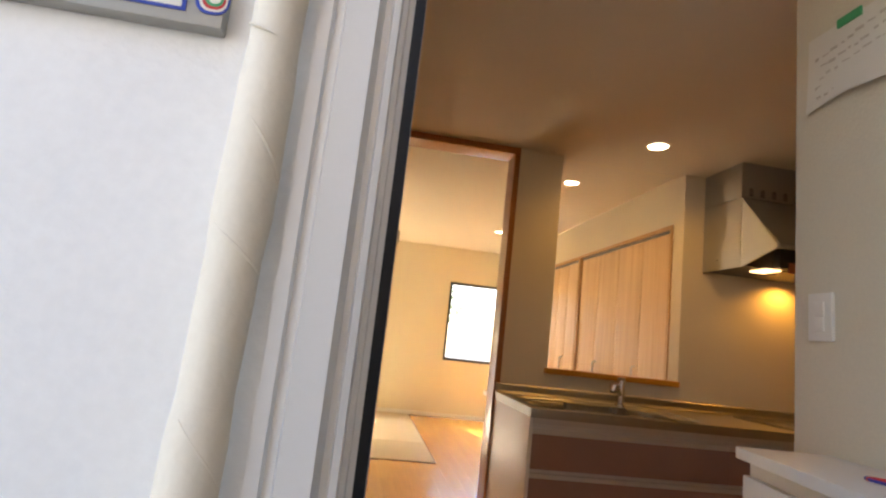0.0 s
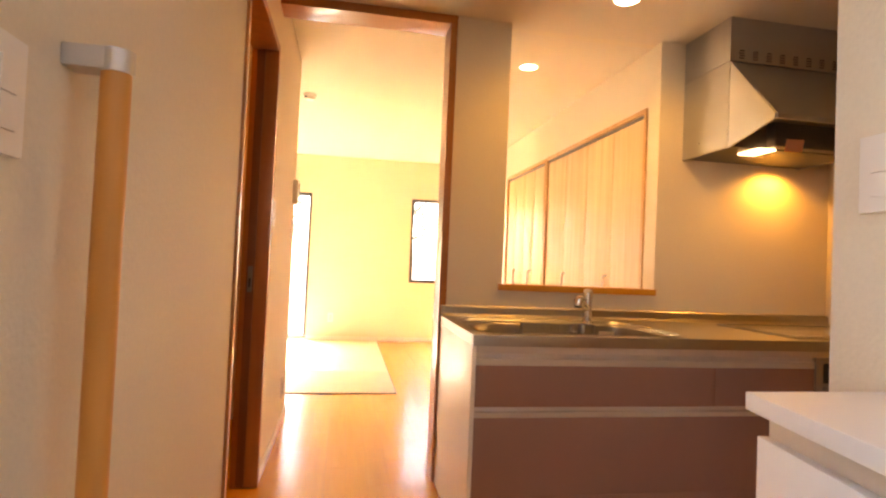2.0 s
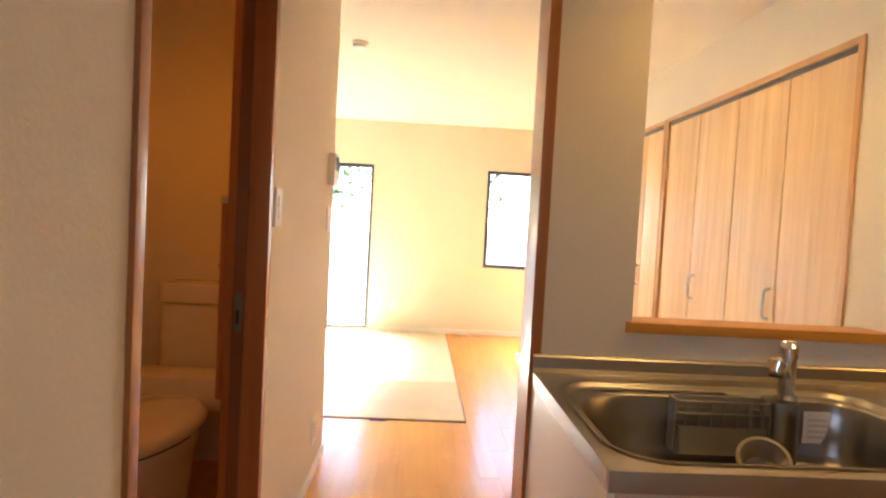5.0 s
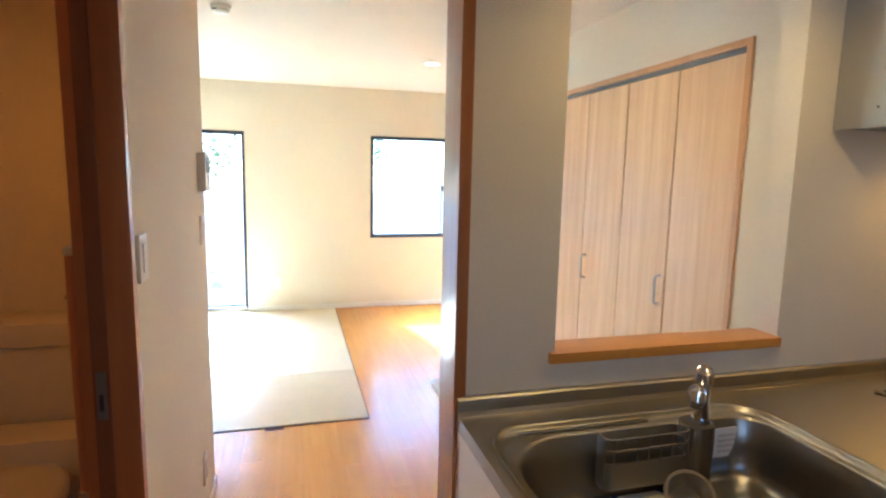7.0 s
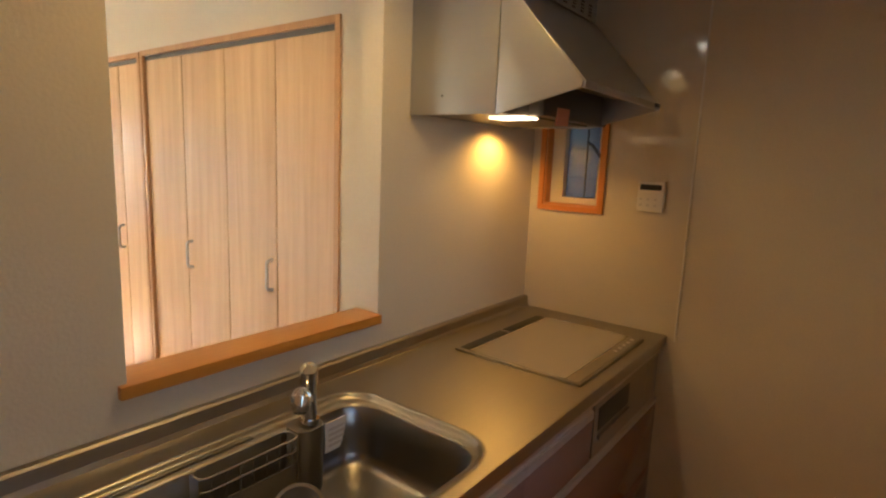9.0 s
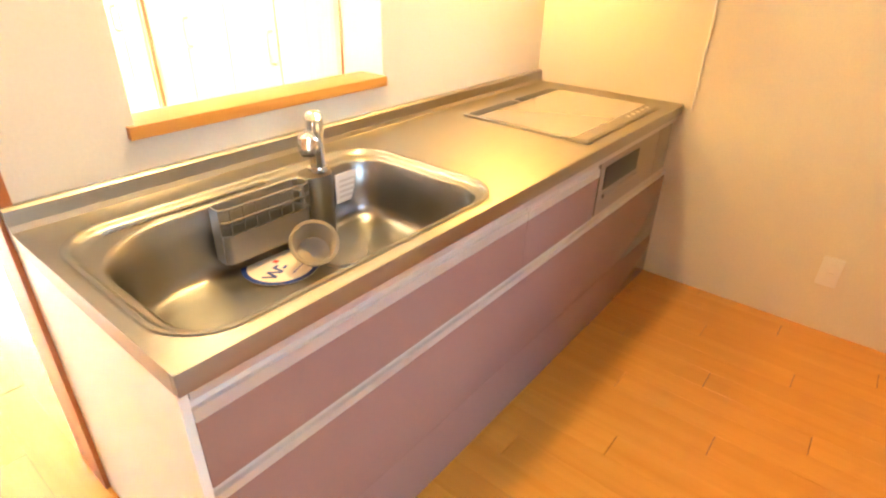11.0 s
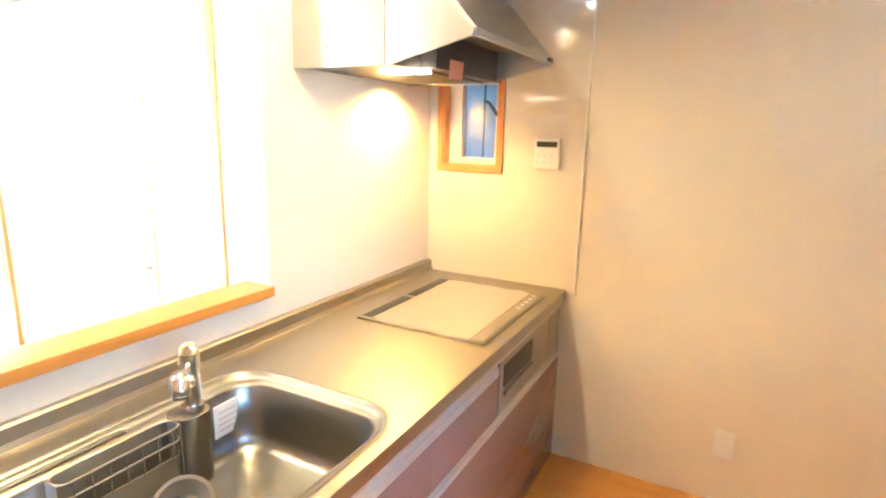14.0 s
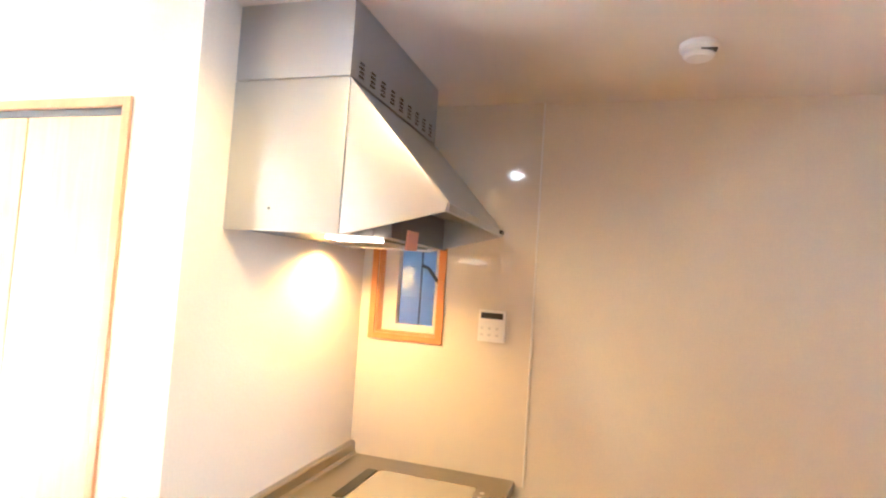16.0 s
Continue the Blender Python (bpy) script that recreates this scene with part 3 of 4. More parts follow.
bm = bmesh.new()
loops = []
for dz, x0, x1, y0, y1, r, r_back in (
        (0.003, 0.778, 1.652, 2.241, 2.789, 0.122, 0.122), (0.003, 0.788, 1.642, 2.251, 2.779, 0.112, 0.112), (-0.002, 0.793, 1.637, 2.256, 2.774, 0.108, 0.108),
        (-0.010, 0.798, 1.632, 2.260, 2.770, 0.104, 0.104), (-0.013, 0.806, 1.622, 2.268, 2.752, 0.10, 0.12), (-0.014, 0.812, 1.615, 2.272, 2.736, 0.095, 0.17),
        (-0.020, 0.818, 1.610, 2.277, 2.729, 0.09, 0.18), (-0.10, 0.825, 1.604, 2.283, 2.722, 0.085, 0.175), (-0.150, 0.832, 1.598, 2.289, 2.716, 0.08, 0.17),
        (-0.176, 0.846, 1.586, 2.302, 2.704, 0.07, 0.15), (-0.1865, 0.866, 1.566, 2.322, 2.684, 0.05, 0.12), (-0.188, 0.95, 1.48, 2.40, 2.61, 0.03, 0.06)):
    loops.append([(x, y, CT + dz) for x, y in bowl_ring(x0, x1, y0, y1, r, r_back)])
loft(bm, loops)
part("bowl", bm, SINK_STEEL, sink, "", 60)
part("tap_ledge", prism(rounded(1.402, 2.704, 0.044, 0.042, 0.034, 6), "z", CT - 0.185, CT - 0.004, 0.003), SINK_STEEL, sink, "steel ledge under the tap", 40)
part("drain", cyl((1.36, 2.56, CT - 0.188), (1.36, 2.56, CT - 0.182), 0.07, 0.066, 32), SINK_STEEL, sink, "round drain")
part("care_label", box(1.482, 1.586, 2.7165, 2.7195, CT - 0.128, CT - 0.040), PAPER_WHITE, sink, "pale grey care label stuck to the sink wall")
for k in range(4):
    part("label_print", box(1.494, 1.551 + 0.008 * (k % 3), 2.7158, 2.7166, CT - 0.066 - 0.016 * k, CT - 0.059 - 0.016 * k), INK, sink)

for y in (2.752, 2.762):
    part("shelf_bead", tube([(0.88, y, CT - 0.0125), (0.89, y, CT - 0.009), (1.27, y, CT - 0.009), (1.28, y, CT - 0.0125)], 0.003, 8), SINK_STEEL, sink, "pressed bead of the soap shelf")

cab = thing("kitchen_cabinet", "mauve gloss kitchen base cabinet with aluminium grip rails", "cabinet")
part("body", box(C0 + 0.018, RX - 0.006, CF + 0.036, BACK - 0.002, 0.10, CT - 0.20), CREAM_PANEL, cab)
part("side_panel", box(C0 + 0.002, C0 + 0.018, CF + 0.014, BACK - 0.002, 0.0, CT - 0.043, 0.001), CREAM_PANEL, cab, "cream side panel")
part("plinth", box(C0 + 0.02, RX - 0.006, CF + 0.022, CF + 0.036, 0.0, 0.10), MAUVE, cab)
a, b = C0 + 0.019, RX - 0.009
low = part("drawer_front", box(a, b, CF + 0.014, CF + 0.034, 0.2035, 0.490, 0.001), MAUVE, cab)
part("grip_rail", prism([(CF + 0.012, 0.490), (CF + 0.034, 0.490), (CF + 0.034, 0.5265), (CF + 0.024, 0.5265), (CF + 0.020, 0.512), (CF + 0.013, 0.508)], "x", a, b), GRIP, low, "aluminium grip rail")
part("toe_front", box(a, b, CF + 0.014, CF + 0.034, 0.004, 0.2027, 0.0008), MAUVE, cab)
for a, b in ((C0 + 0.019, 1.729), (1.7302, 2.174)):
    top = part("drawer_front", box(a, b, CF + 0.014, CF + 0.034, 0.528, 0.678, 0.0006), MAUVE, cab)
    part("grip_rail", prism([(CF + 0.012, 0.678), (CF + 0.034, 0.678), (CF + 0.034, 0.722), (CF + 0.024, 0.722), (CF + 0.018, 0.706), (CF + 0.013, 0.702)], "x", a, b), GRIP, top, "aluminium grip rail")
part("top_filler", box(C0 + 0.02, RX - 0.009, CF + 0.0125, CF + 0.034, 0.7222, 0.748), GRIP, cab)
hobf = thing("grill_oven", "brown-grey grill oven front with a dark window under the hob", "oven")
part("front", box(2.180, 2.70, CF + 0.012, CF + 0.034, 0.532, 0.7215, 0.002), OVEN_FRONT, hobf)
part("grill_window", box(2.215, 2.50, CF + 0.009, CF + 0.0125, 0.620, 0.700, 0.002), BLACK, hobf, "dark glass grill window")
part("handle", box(2.215, 2.50, CF + 0.002, CF + 0.012, 0.590, 0.606, 0.003), OVEN_FRONT, hobf)
part("control_panel", box(2.703, 2.845, CF + 0.012, CF + 0.034, 0.532, 0.7215, 0.002), OVEN_FRONT, hobf, "grey control panel")

hob = thing("induction_hob", "grey-beige glass induction hob with a steel rim", "hob")
part("rim", box(2.125, 2.745, 2.256, 2.75, CT, CT + 0.008, 0.003), STEEL, hob)
part("glass", box(2.133, 2.737, 2.312, 2.690, CT + 0.007, CT + 0.010), IH_GLASS, hob)
part("control_strip", box(2.133, 2.737, 2.264, 2.309, CT + 0.007, CT + 0.0105), STEEL, hob, "brushed control strip")
for x0, x1 in ((2.145, 2.42), (2.445, 2.73)):
    part("vent", box(x0, x1, 2.698, 2.738, CT + 0.007, CT + 0.0105, 0.001), BLACK, hob, "dark vent grille")
for k in range(5):
    part("button", cyl((2.51 + 0.045 * k, 2.286, CT + 0.0105), (2.51 + 0.045 * k, 2.286, CT + 0.012), 0.008, 0.008, 14), WHITE_PLASTIC, hob)

tap = thing("tap", "chrome single-lever kitchen tap behind the sink", "tap")
TX, TY = 1.412, 2.70
part("base", cyl((TX, TY, CT), (TX, TY, CT + 0.0114), 0.027, 0.026, 28), CHROME, tap)
part("body", tube([(TX, TY, CT + 0.0095), (TX, TY, CT + 0.0570), (TX, TY, CT + 0.1092)], [0.021, 0.020, 0.021], 24), CHROME, tap)
part("lever", tube([(TX, TY, CT + 0.1102), (TX, TY, CT + 0.1425), (TX - 0.002, TY - 0.002, CT + 0.1492), (TX - 0.004, TY - 0.004, CT + 0.1520)], [0.023, 0.0235, 0.021, 0.008], 24), CHROME, tap)
sp = part("spout", tube([(TX, TY, CT + 0.0589), (TX - 0.025, TY - 0.018, CT + 0.0874), (TX - 0.050, TY - 0.040, CT + 0.1064), (TX - 0.066, TY - 0.054, CT + 0.1102)], [0.016, 0.017, 0.020, 0.023], 20), CHROME, tap)
part("spray_head", tube([(TX - 0.060, TY - 0.049, CT + 0.1140), (TX - 0.070, TY - 0.058, CT + 0.1064), (TX - 0.074, TY - 0.062, CT + 0.0912), (TX - 0.075, TY - 0.063, CT + 0.0798)], [0.016, 0.024, 0.023, 0.019], 20), CHROME, sp)
part("nozzle", cyl((TX - 0.075, TY - 0.063, CT + 0.0808), (TX - 0.0755, TY - 0.0635, CT + 0.0741), 0.0165, 0.016, 20), BLACK, sp, "dark spray nozzle")

rack = thing("dish_rack", "dull steel wire detergent rack hung in the sink", "rack")
KX, KY, KW2, KD = 1.225, 2.690, 0.130, 0.026
bm = bmesh.new()
outer = rounded(KX, KY, KW2, KD, 0.022, 6)
inner = rounded(KX, KY, KW2 - 0.003, KD - 0.003, 0.019, 6)
loft(bm, [[(x, y, CT - 0.150) for x, y in outer], [(x, y, CT - 0.075) for x, y in outer], [(x, y, CT - 0.075) for x, y in inner], [(x, y, CT - 0.145) for x, y in inner]])
part("tray", bm, RACK_STEEL, rack, "", 40)
for z in (CT - 0.008, CT - 0.040):
    part("rail", tube([(x, y, z) for x, y in outer] + [(outer[0][0], outer[0][1], z)], 0.0028, 8), RACK_STEEL, rack)
for k in range(7):
    x = KX - 0.105 + 0.035 * k
    part("wire", tube([(x, KY - KD, CT - 0.008), (x, KY - KD, CT - 0.078)], 0.002, 6), RACK_STEEL, rack)
for x in (KX - KW2, KX + KW2):
    part("end_plate", box(x - 0.002, x + 0.002, KY - KD + 0.006, KY + KD - 0.006, CT - 0.146, CT - 0.006, 0.001), RACK_STEEL, rack)
part("back_plate", box(KX - KW2 + 0.02, KX + KW2 - 0.02, KY + KD - 0.002, KY + KD, CT - 0.146, CT - 0.006, 0.0008), RACK_STEEL, rack)

SY = 2.63
sticker = thing("sink_sticker", "round white sticker with a blue rim lying in the sink", "sticker")
part("disc", cyl((1.213, SY, CT - 0.1868), (1.213, SY, CT - 0.1842), 0.095, 0.095, 40), PAPER_WHITE, sticker)
bm = bmesh.new()
loft(bm, [[(1.213 + r * math.cos(a), SY + r * math.sin(a), CT - 0.1838) for a in [k * math.tau / 40 for k in range(40)]] for r in (0.096, 0.083)], False)
part("rim", bm, BLUE, sticker, "blue printed rim")
for k, (u, v, w, h, lean, mt) in enumerate(((-0.070, 0.0, 0.007, 0.036, 20, BLUE), (-0.058, 0.0, 0.007, 0.034, -20, BLUE), (-0.045, 0.0, 0.007, 0.036, 20, BLUE), (-0.030, 0.0, 0.007, 0.034, -15, BLUE),
                                       (-0.018, 0.012, 0.014, 0.007, 0, BLUE), (-0.014, -0.010, 0.016, 0.008, 0, BLUE), (0.004, 0.026, 0.014, 0.014, 0, RED), (0.0, -0.045, 0.07, 0.003, 0, BLUE))):
    a = math.radians(24)
    cx, cy = 1.213 + u * math.cos(a) - v * math.sin(a) + 0.01, SY + u * math.sin(a) + v * math.cos(a)
    bm = box(-w / 2, w / 2, -h / 2, h / 2, 0, 0.0006)
    bmesh.ops.transform(bm, matrix=pose(cx, cy, CT - 0.1842, 0, 0, 24 + lean), verts=bm.verts)
    part("print", bm, mt, sticker, "bold printed mark")

strainer = thing("sink_strainer", "translucent round strainer cup lying tilted in the sink", "strainer")
bm = bmesh.new()
loft(bm, [[(r * math.cos(a), r * math.sin(a), h) for a in [k * math.tau / 32 for k in range(32)]] for r, h in ((0.054, 0.060), (0.060, 0.064), (0.060, 0.068), (0.052, 0.068), (0.046, 0.055), (0.040, 0.004), (0.02, 0.002))])
bmesh.ops.transform(bm, matrix=pose(1.285, 2.585, CT - 0.160, 34, -24, 0) @ Matrix.Scale(1.02, 4), verts=bm.verts)
part("cup", bm, CUP, strainer, "", 50)


# ---- range hood ----
hood = thing("range_hood", "silver-grey sloping kitchen range hood over the hob", "range hood")
H0, H1 = 2.005, 2.705
part("duct_cover", box(H0, H1, 2.553, BACK - 0.001, 2.037, KITCHEN_CEILING - 0.001, 0.0015), HOOD_METAL, hood)
part("side_box", box(H0, H0 + 0.012, 2.553, BACK - 0.001, 1.630, 2.034, 0.0015), HOOD_METAL, hood)
part("side_box", box(H1 - 0.012, H1, 2.553, BACK - 0.001, 1.630, 2.034, 0.0015), HOOD_METAL, hood)
SIDE = [(2.55, 2.032), (2.272, 1.715), (2.276, 1.697), (2.55, 1.628)]
part("cheek", prism(SIDE, "x", H0, H0 + 0.01, 0.001), HOOD_METAL, hood)
part("cheek", prism(SIDE, "x", H1 - 0.01, H1, 0.001), HOOD_METAL, hood)
part("slope", prism([(2.554, 2.032), (2.270, 1.717), (2.270, 1.697), (2.280, 1.697), (2.284, 1.713), (2.554, 2.016)], "x", H0 + 0.0105, H1 - 0.0105), HOOD_METAL, hood)
part("underside", prism([(2.300, 1.720), (2.545, 1.758), (2.550, 1.636), (BACK - 0.002, 1.636), (BACK - 0.002, 1.658), (2.560, 1.658), (2.555, 1.778), (2.300, 1.732)], "x", H0 + 0.012, H1 - 0.012), HOOD_DARK, hood)
part("filter", box(2.20, 2.74, 2.49, 2.545, 1.640, 1.758, 0.004), HOOD_DARK, hood)
part("lamp_cover", box(2.15, 2.24, 2.53, 2.67, 1.628, 1.636, 0.002), HOOD_GLOW, hood, "lit warm hood lamp")
for k in range(9):
    x = 2.05 + 0.072 * k
    for row in range(4):
        part("vent_slot", box(x + 0.003 * (row % 2), x + 0.027, 2.5505, 2.554, 2.050 + 0.012 * row, 2.055 + 0.012 * row), BLACK, hood)
part("screw", cyl((H0 - 0.002, 2.76, 1.69), (H0 + 0.004, 2.76, 1.69), 0.004, 0.004, 10), HOOD_DARK, hood)
part("switch", box(2.63, 2.675, 2.262, 2.272, 1.703, 1.716, 0.002), BLACK, hood)
tag = thing("paper_tag", "salmon paper tag hanging under the range hood", "tag")
part("sheet", prism([(2.215, 1.608), (2.305, 1.612), (2.315, 1.668), (2.225, 1.666)], "y", 2.45, 2.453), ORANGE_TAG, tag)

# ---- small kitchen window ----
kw = tagged(thing("window_3", "small kitchen casement window in an orange wooden casing", "window"), kind="structure")
y0, y1, z0, z1 = KW
for a, b, c, d in ((y0 - 0.026, y0, z0 - 0.026, z1 + 0.026), (y1, y1 + 0.026, z0 - 0.026, z1 + 0.026), (y0, y1, z0 - 0.026, z0), (y0, y1, z1, z1 + 0.026)):
    part("casing", box(RX - 0.014, RX - 0.0045, a, b, c, d, 0.001), WINDOW_WOOD, kw)
for a, b, c, d in ((y0 + 0.001, y0 + 0.008, z0 + 0.001, z1 - 0.001), (y1 - 0.008, y1 - 0.001, z0 + 0.001, z1 - 0.001), (y0 + 0.008, y1 - 0.008, z0 + 0.001, z0 + 0.008), (y0 + 0.008, y1 - 0.008, z1 - 0.008, z1 - 0.001)):
    part("reveal_board", box(RX - 0.004, RX + 0.118, a, b, c, d), WINDOW_WOOD, kw)
fr = bmesh.new()
for b in ((y0 + 0.008, y0 + 0.035, z0 + 0.008, z1 - 0.008), (y1 - 0.07, y1 - 0.008, z0 + 0.008, z1 - 0.008), (y0 + 0.035, y1 - 0.07, z0 + 0.008, z0 + 0.035), (y0 + 0.035, y1 - 0.07, z1 - 0.035, z1 - 0.008)):
    add_box(fr, RX + 0.045, RX + 0.09, *b, 0.002)
part("sash", fr, CREAM_PANEL, kw, "cream casement sash")
part("mullion", box(RX + 0.10, RX + 0.108, (y0 + y1) / 2 - 0.022, (y0 + y1) / 2 - 0.016, z0, z1), ALU_GREY, kw)
pane = part("pane", box(RX + 0.076, RX + 0.080, y0 + 0.035, y1 - 0.07, z0 + 0.035, z1 - 0.035), GLASS, kw, "", 0)
pane.visible_shadow = False
part("crank_handle", tube([(RX + 0.048, y0 + 0.012, 1.515), (RX + 0.028, y0 + 0.016, 1.518), (RX + 0.024, y0 + 0.032, 1.538), (RX + 0.024, y0 + 0.060, 1.573), (RX + 0.024, y0 + 0.085, 1.582)], 0.007, 10), BLACK, kw, "black crank handle")

panel = thing("remote_panel", "white water heater remote panel on the kitchen wall", "control panel")
part("body", box(RX - 0.024, RX - 0.004, 2.275, 2.382, 1.303, 1.427, 0.004), WHITE_PLASTIC, panel)
part("display", box(RX - 0.026, RX - 0.0235, 2.285, 2.372, 1.392, 1.415, 0.001), BLACK, panel, "dark display")
for k in range(6):
    a, b = 2.30 + 0.03 * (k % 3), 1.325 + 0.025 * (k // 3)
    part("button", box(RX - 0.0255, RX - 0.0235, a, a + 0.012, b, b + 0.008, 0.001), GREY_PAPER, panel)


# ---- wall fittings ----
def wall_plate(name, label, category, x, y, z, w, h, side, keys, key_material):
    """A plate on a wall that faces +x (side 1) or -x (side -1)."""
    t = thing(name, label, category)
    part("plate", box(min(x, x + side * 0.010), max(x, x + side * 0.010), y - w / 2, y + w / 2, z - h / 2, z + h / 2, 0.003), WHITE_PLASTIC, t)
    for k in range(keys):
        kh = h * 0.62 / keys
        zz = z - h * 0.31 + kh * k
        part("key", box(min(x + side * 0.010, x + side * 0.014), max(x + side * 0.010, x + side * 0.014), y - w * 0.2, y + w * 0.2, zz + 0.001, zz + kh - 0.001, 0.0015), key_material, t)
    return t


wall_plate("light_switch", "white light switch plate beside the handrail", "switch", LX, 0.905, 1.187, 0.07, 0.12, 1, 2, WHITE_PLASTIC)
wall_plate("light_switch", "white light switch plate beside the toilet doorway", "switch", LX, 2.985, 1.24, 0.072, 0.12, 1, 2, WHITE_PLASTIC)
wall_plate("light_switch", "white light switch plate below the intercom", "switch", LX, 3.94, 1.215, 0.10, 0.12, 1, 3, WHITE_PLASTIC)
wall_plate("light_switch", "white light switch plate above the shoe cabinet", "switch", 1.09, 0.998, 1.204, 0.072, 0.12, -1, 2, WHITE_PLASTIC)
wall_plate("power_outlet", "white power outlet low on the hall wall", "outlet", LX, 3.78, 0.24, 0.07, 0.12, 1, 2, GREY_PAPER)
wall_plate("power_outlet", "white power outlet low on the kitchen wall", "outlet", RX, 1.535, 0.26, 0.07, 0.12, -1, 2, WHITE_PLASTIC)
o = thing("power_outlet", "white power outlet low on the window wall", "outlet")
part("plate", box(0.11, 0.18, FAR - 0.010, FAR, 0.23, 0.35, 0.003), WHITE_PLASTIC, o)
part("key", box(0.13, 0.16, FAR - 0.013, FAR - 0.010, 0.255, 0.325, 0.001), GREY_PAPER, o)
ic = thing("intercom", "white wall intercom near the corner of the hall wall", "intercom")
part("body", box(LX, LX + 0.034, 3.885, 4.005, 1.375, 1.53, 0.006), WHITE_PLASTIC, ic)
part("screen", box(LX + 0.034, LX + 0.036, 3.90, 3.99, 1.45, 1.515), BLACK, ic, "dark screen")

rail = thing("handrail", "vertical beech handrail with beige metal brackets on the hall wall", "handrail")
RY, RXX = 1.04, LX + 0.056
part("rod", tube([(RXX, RY, 0.52), (RXX, RY, 0.9), (RXX, RY, 1.272)], 0.0175, 24), RAIL_WOOD, rail)
for z in (0.51, 1.255):
    bm = bmesh.new()
    add_tube(bm, [(RXX, RY, z), (RXX, RY, z + 0.028)], 0.0205, 24)
    add_box(bm, LX, RXX, RY - 0.019, RY + 0.019, z + 0.001, z + 0.029, 0.004)
    part("bracket", bm, GRIP, rail, "beige metal bracket")


# ---- lamps and alarms on the ceilings ----
def downlight(x, y, z):
    d = thing("downlight", "round recessed ceiling downlight, lit warm", "downlight", "downlights")
    bm = bmesh.new()
    loft(bm, [[(x + r * math.cos(a), y + r * math.sin(a), z - h) for a in [k * math.tau / 36 for k in range(36)]] for r, h in ((0.068, 0.0), (0.066, 0.006), (0.055, 0.008), (0.052, 0.002))], False)
    part("trim_ring", bm, WHITE_PLASTIC, d)
    part("diffuser", cyl((x, y, z - 0.004), (x, y, z - 0.002), 0.0525, 0.0525, 32), LAMP_GLOW, d, "lit diffuser")
    return d


downlight(1.465, 2.525, KITCHEN_CEILING)
downlight(1.41, 3.70, LIVING_CEILING)
downlight(1.405, 5.90, LIVING_CEILING)


def alarm(x, y, z):
    d = thing("smoke_alarm", "round white smoke alarm on the ceiling", "smoke alarm", "smoke alarms")
    bm = bmesh.new()
    loft(bm, [[(x + r * math.cos(a), y + r * math.sin(a), z - h) for a in [k * math.tau / 32 for k in range(32)]] for r, h in ((0.052, 0.0), (0.052, 0.016), (0.046, 0.020), (0.042, 0.022), (0.042, 0.034), (0.034, 0.042), (0.01, 0.044))])
    part("housing", bm, WHITE_PLASTIC, d, "", 40)
    part("slot", box(x - 0.043, x - 0.018, y - 0.043, y + 0.0, z - 0.031, z - 0.027), BLACK, d, "dark slot")
    return d


alarm(-0.046, 4.80, LIVING_CEILING)
alarm(2.425, 1.69, KITCHEN_CEILING)

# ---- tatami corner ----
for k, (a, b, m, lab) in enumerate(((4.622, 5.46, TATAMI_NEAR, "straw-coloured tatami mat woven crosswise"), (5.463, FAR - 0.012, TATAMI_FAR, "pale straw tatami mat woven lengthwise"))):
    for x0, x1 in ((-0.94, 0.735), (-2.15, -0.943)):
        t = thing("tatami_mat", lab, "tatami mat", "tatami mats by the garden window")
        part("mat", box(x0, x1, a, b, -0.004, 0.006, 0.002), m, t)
setting("trim_tatami_edge", box(-2.15, 0.735, 4.608, 4.619, -0.004, 0.004), JOINT, "thin dark edge strip before the tatami", "trim")

# ---- living room shelf behind the hatch wall ----
shelf = thing("counter_shelf", "thin white counter shelf on the back of the hatch wall", "shelf")
part("board", prism([(0.779, BACK + 0.101), (1.95, BACK + 0.101), (1.95, 3.235), (0.764, 3.235), (0.764, BACK + 0.144), (0.779, BACK + 0.144)], "z", 0.735, 0.763, 0.003), WHITE_LACQUER, shelf)
part("support", box(1.0, 1.02, BACK + 0.101, 3.18, 0.57, 0.735), WHITE_LACQUER, shelf)
part("support", box(1.75, 1.77, BACK + 0.101, 3.18, 0.57, 0.735), WHITE_LACQUER, shelf)

# ---- shoe cabinet in the entrance ----
shoe = thing("shoe_cabinet", "white lacquered shoe cabinet with a slanting front and grey grip rail", "cabinet")
FX0, FY0, FX1, FY1 = 0.855, 0.992, 0.748, 0.430
part("top", prism([(FX0, FY0), (1.088, FY0), (1.088, FY1 - 0.03), (FX1, FY1 - 0.03)], "z", 0.851, 0.876, 0.003), WHITE_LACQUER, shoe)
part("grip_rail", prism([(FX0 + 0.028, FY0 - 0.014), (1.08, FY0 - 0.014), (1.08, FY1 - 0.02), (FX1 + 0.030, FY1 - 0.02)], "z", 0.814, 0.850), GRIP, shoe, "grey metal grip rail")
d = Vector((FX1 - FX0, FY1 - FY0)).normalized()
for k in range(2):
    a, b = Vector((FX0 + 0.014, FY0 - 0.008)) + d * (0.28 * k + 0.001), Vector((FX0 + 0.014, FY0 - 0.008)) + d * (0.28 * (k + 1) - 0.001)
    nrm = Vector((-d.y, d.x)) * 0.02
    if nrm.x < 0:
        nrm = -nrm
    part("door", prism([tuple(a), tuple(b), tuple(b + nrm), tuple(a + nrm)], "z", -0.02, 0.816, 0.001), WHITE_LACQUER, shoe)
part("body", prism([(FX0 + 0.04, FY0 - 0.008), (1.086, FY0 - 0.008), (1.086, FY1 - 0.02), (FX1 + 0.042, FY1 - 0.02)], "z", -0.119, 0.813), WHITE_LACQUER, shoe)

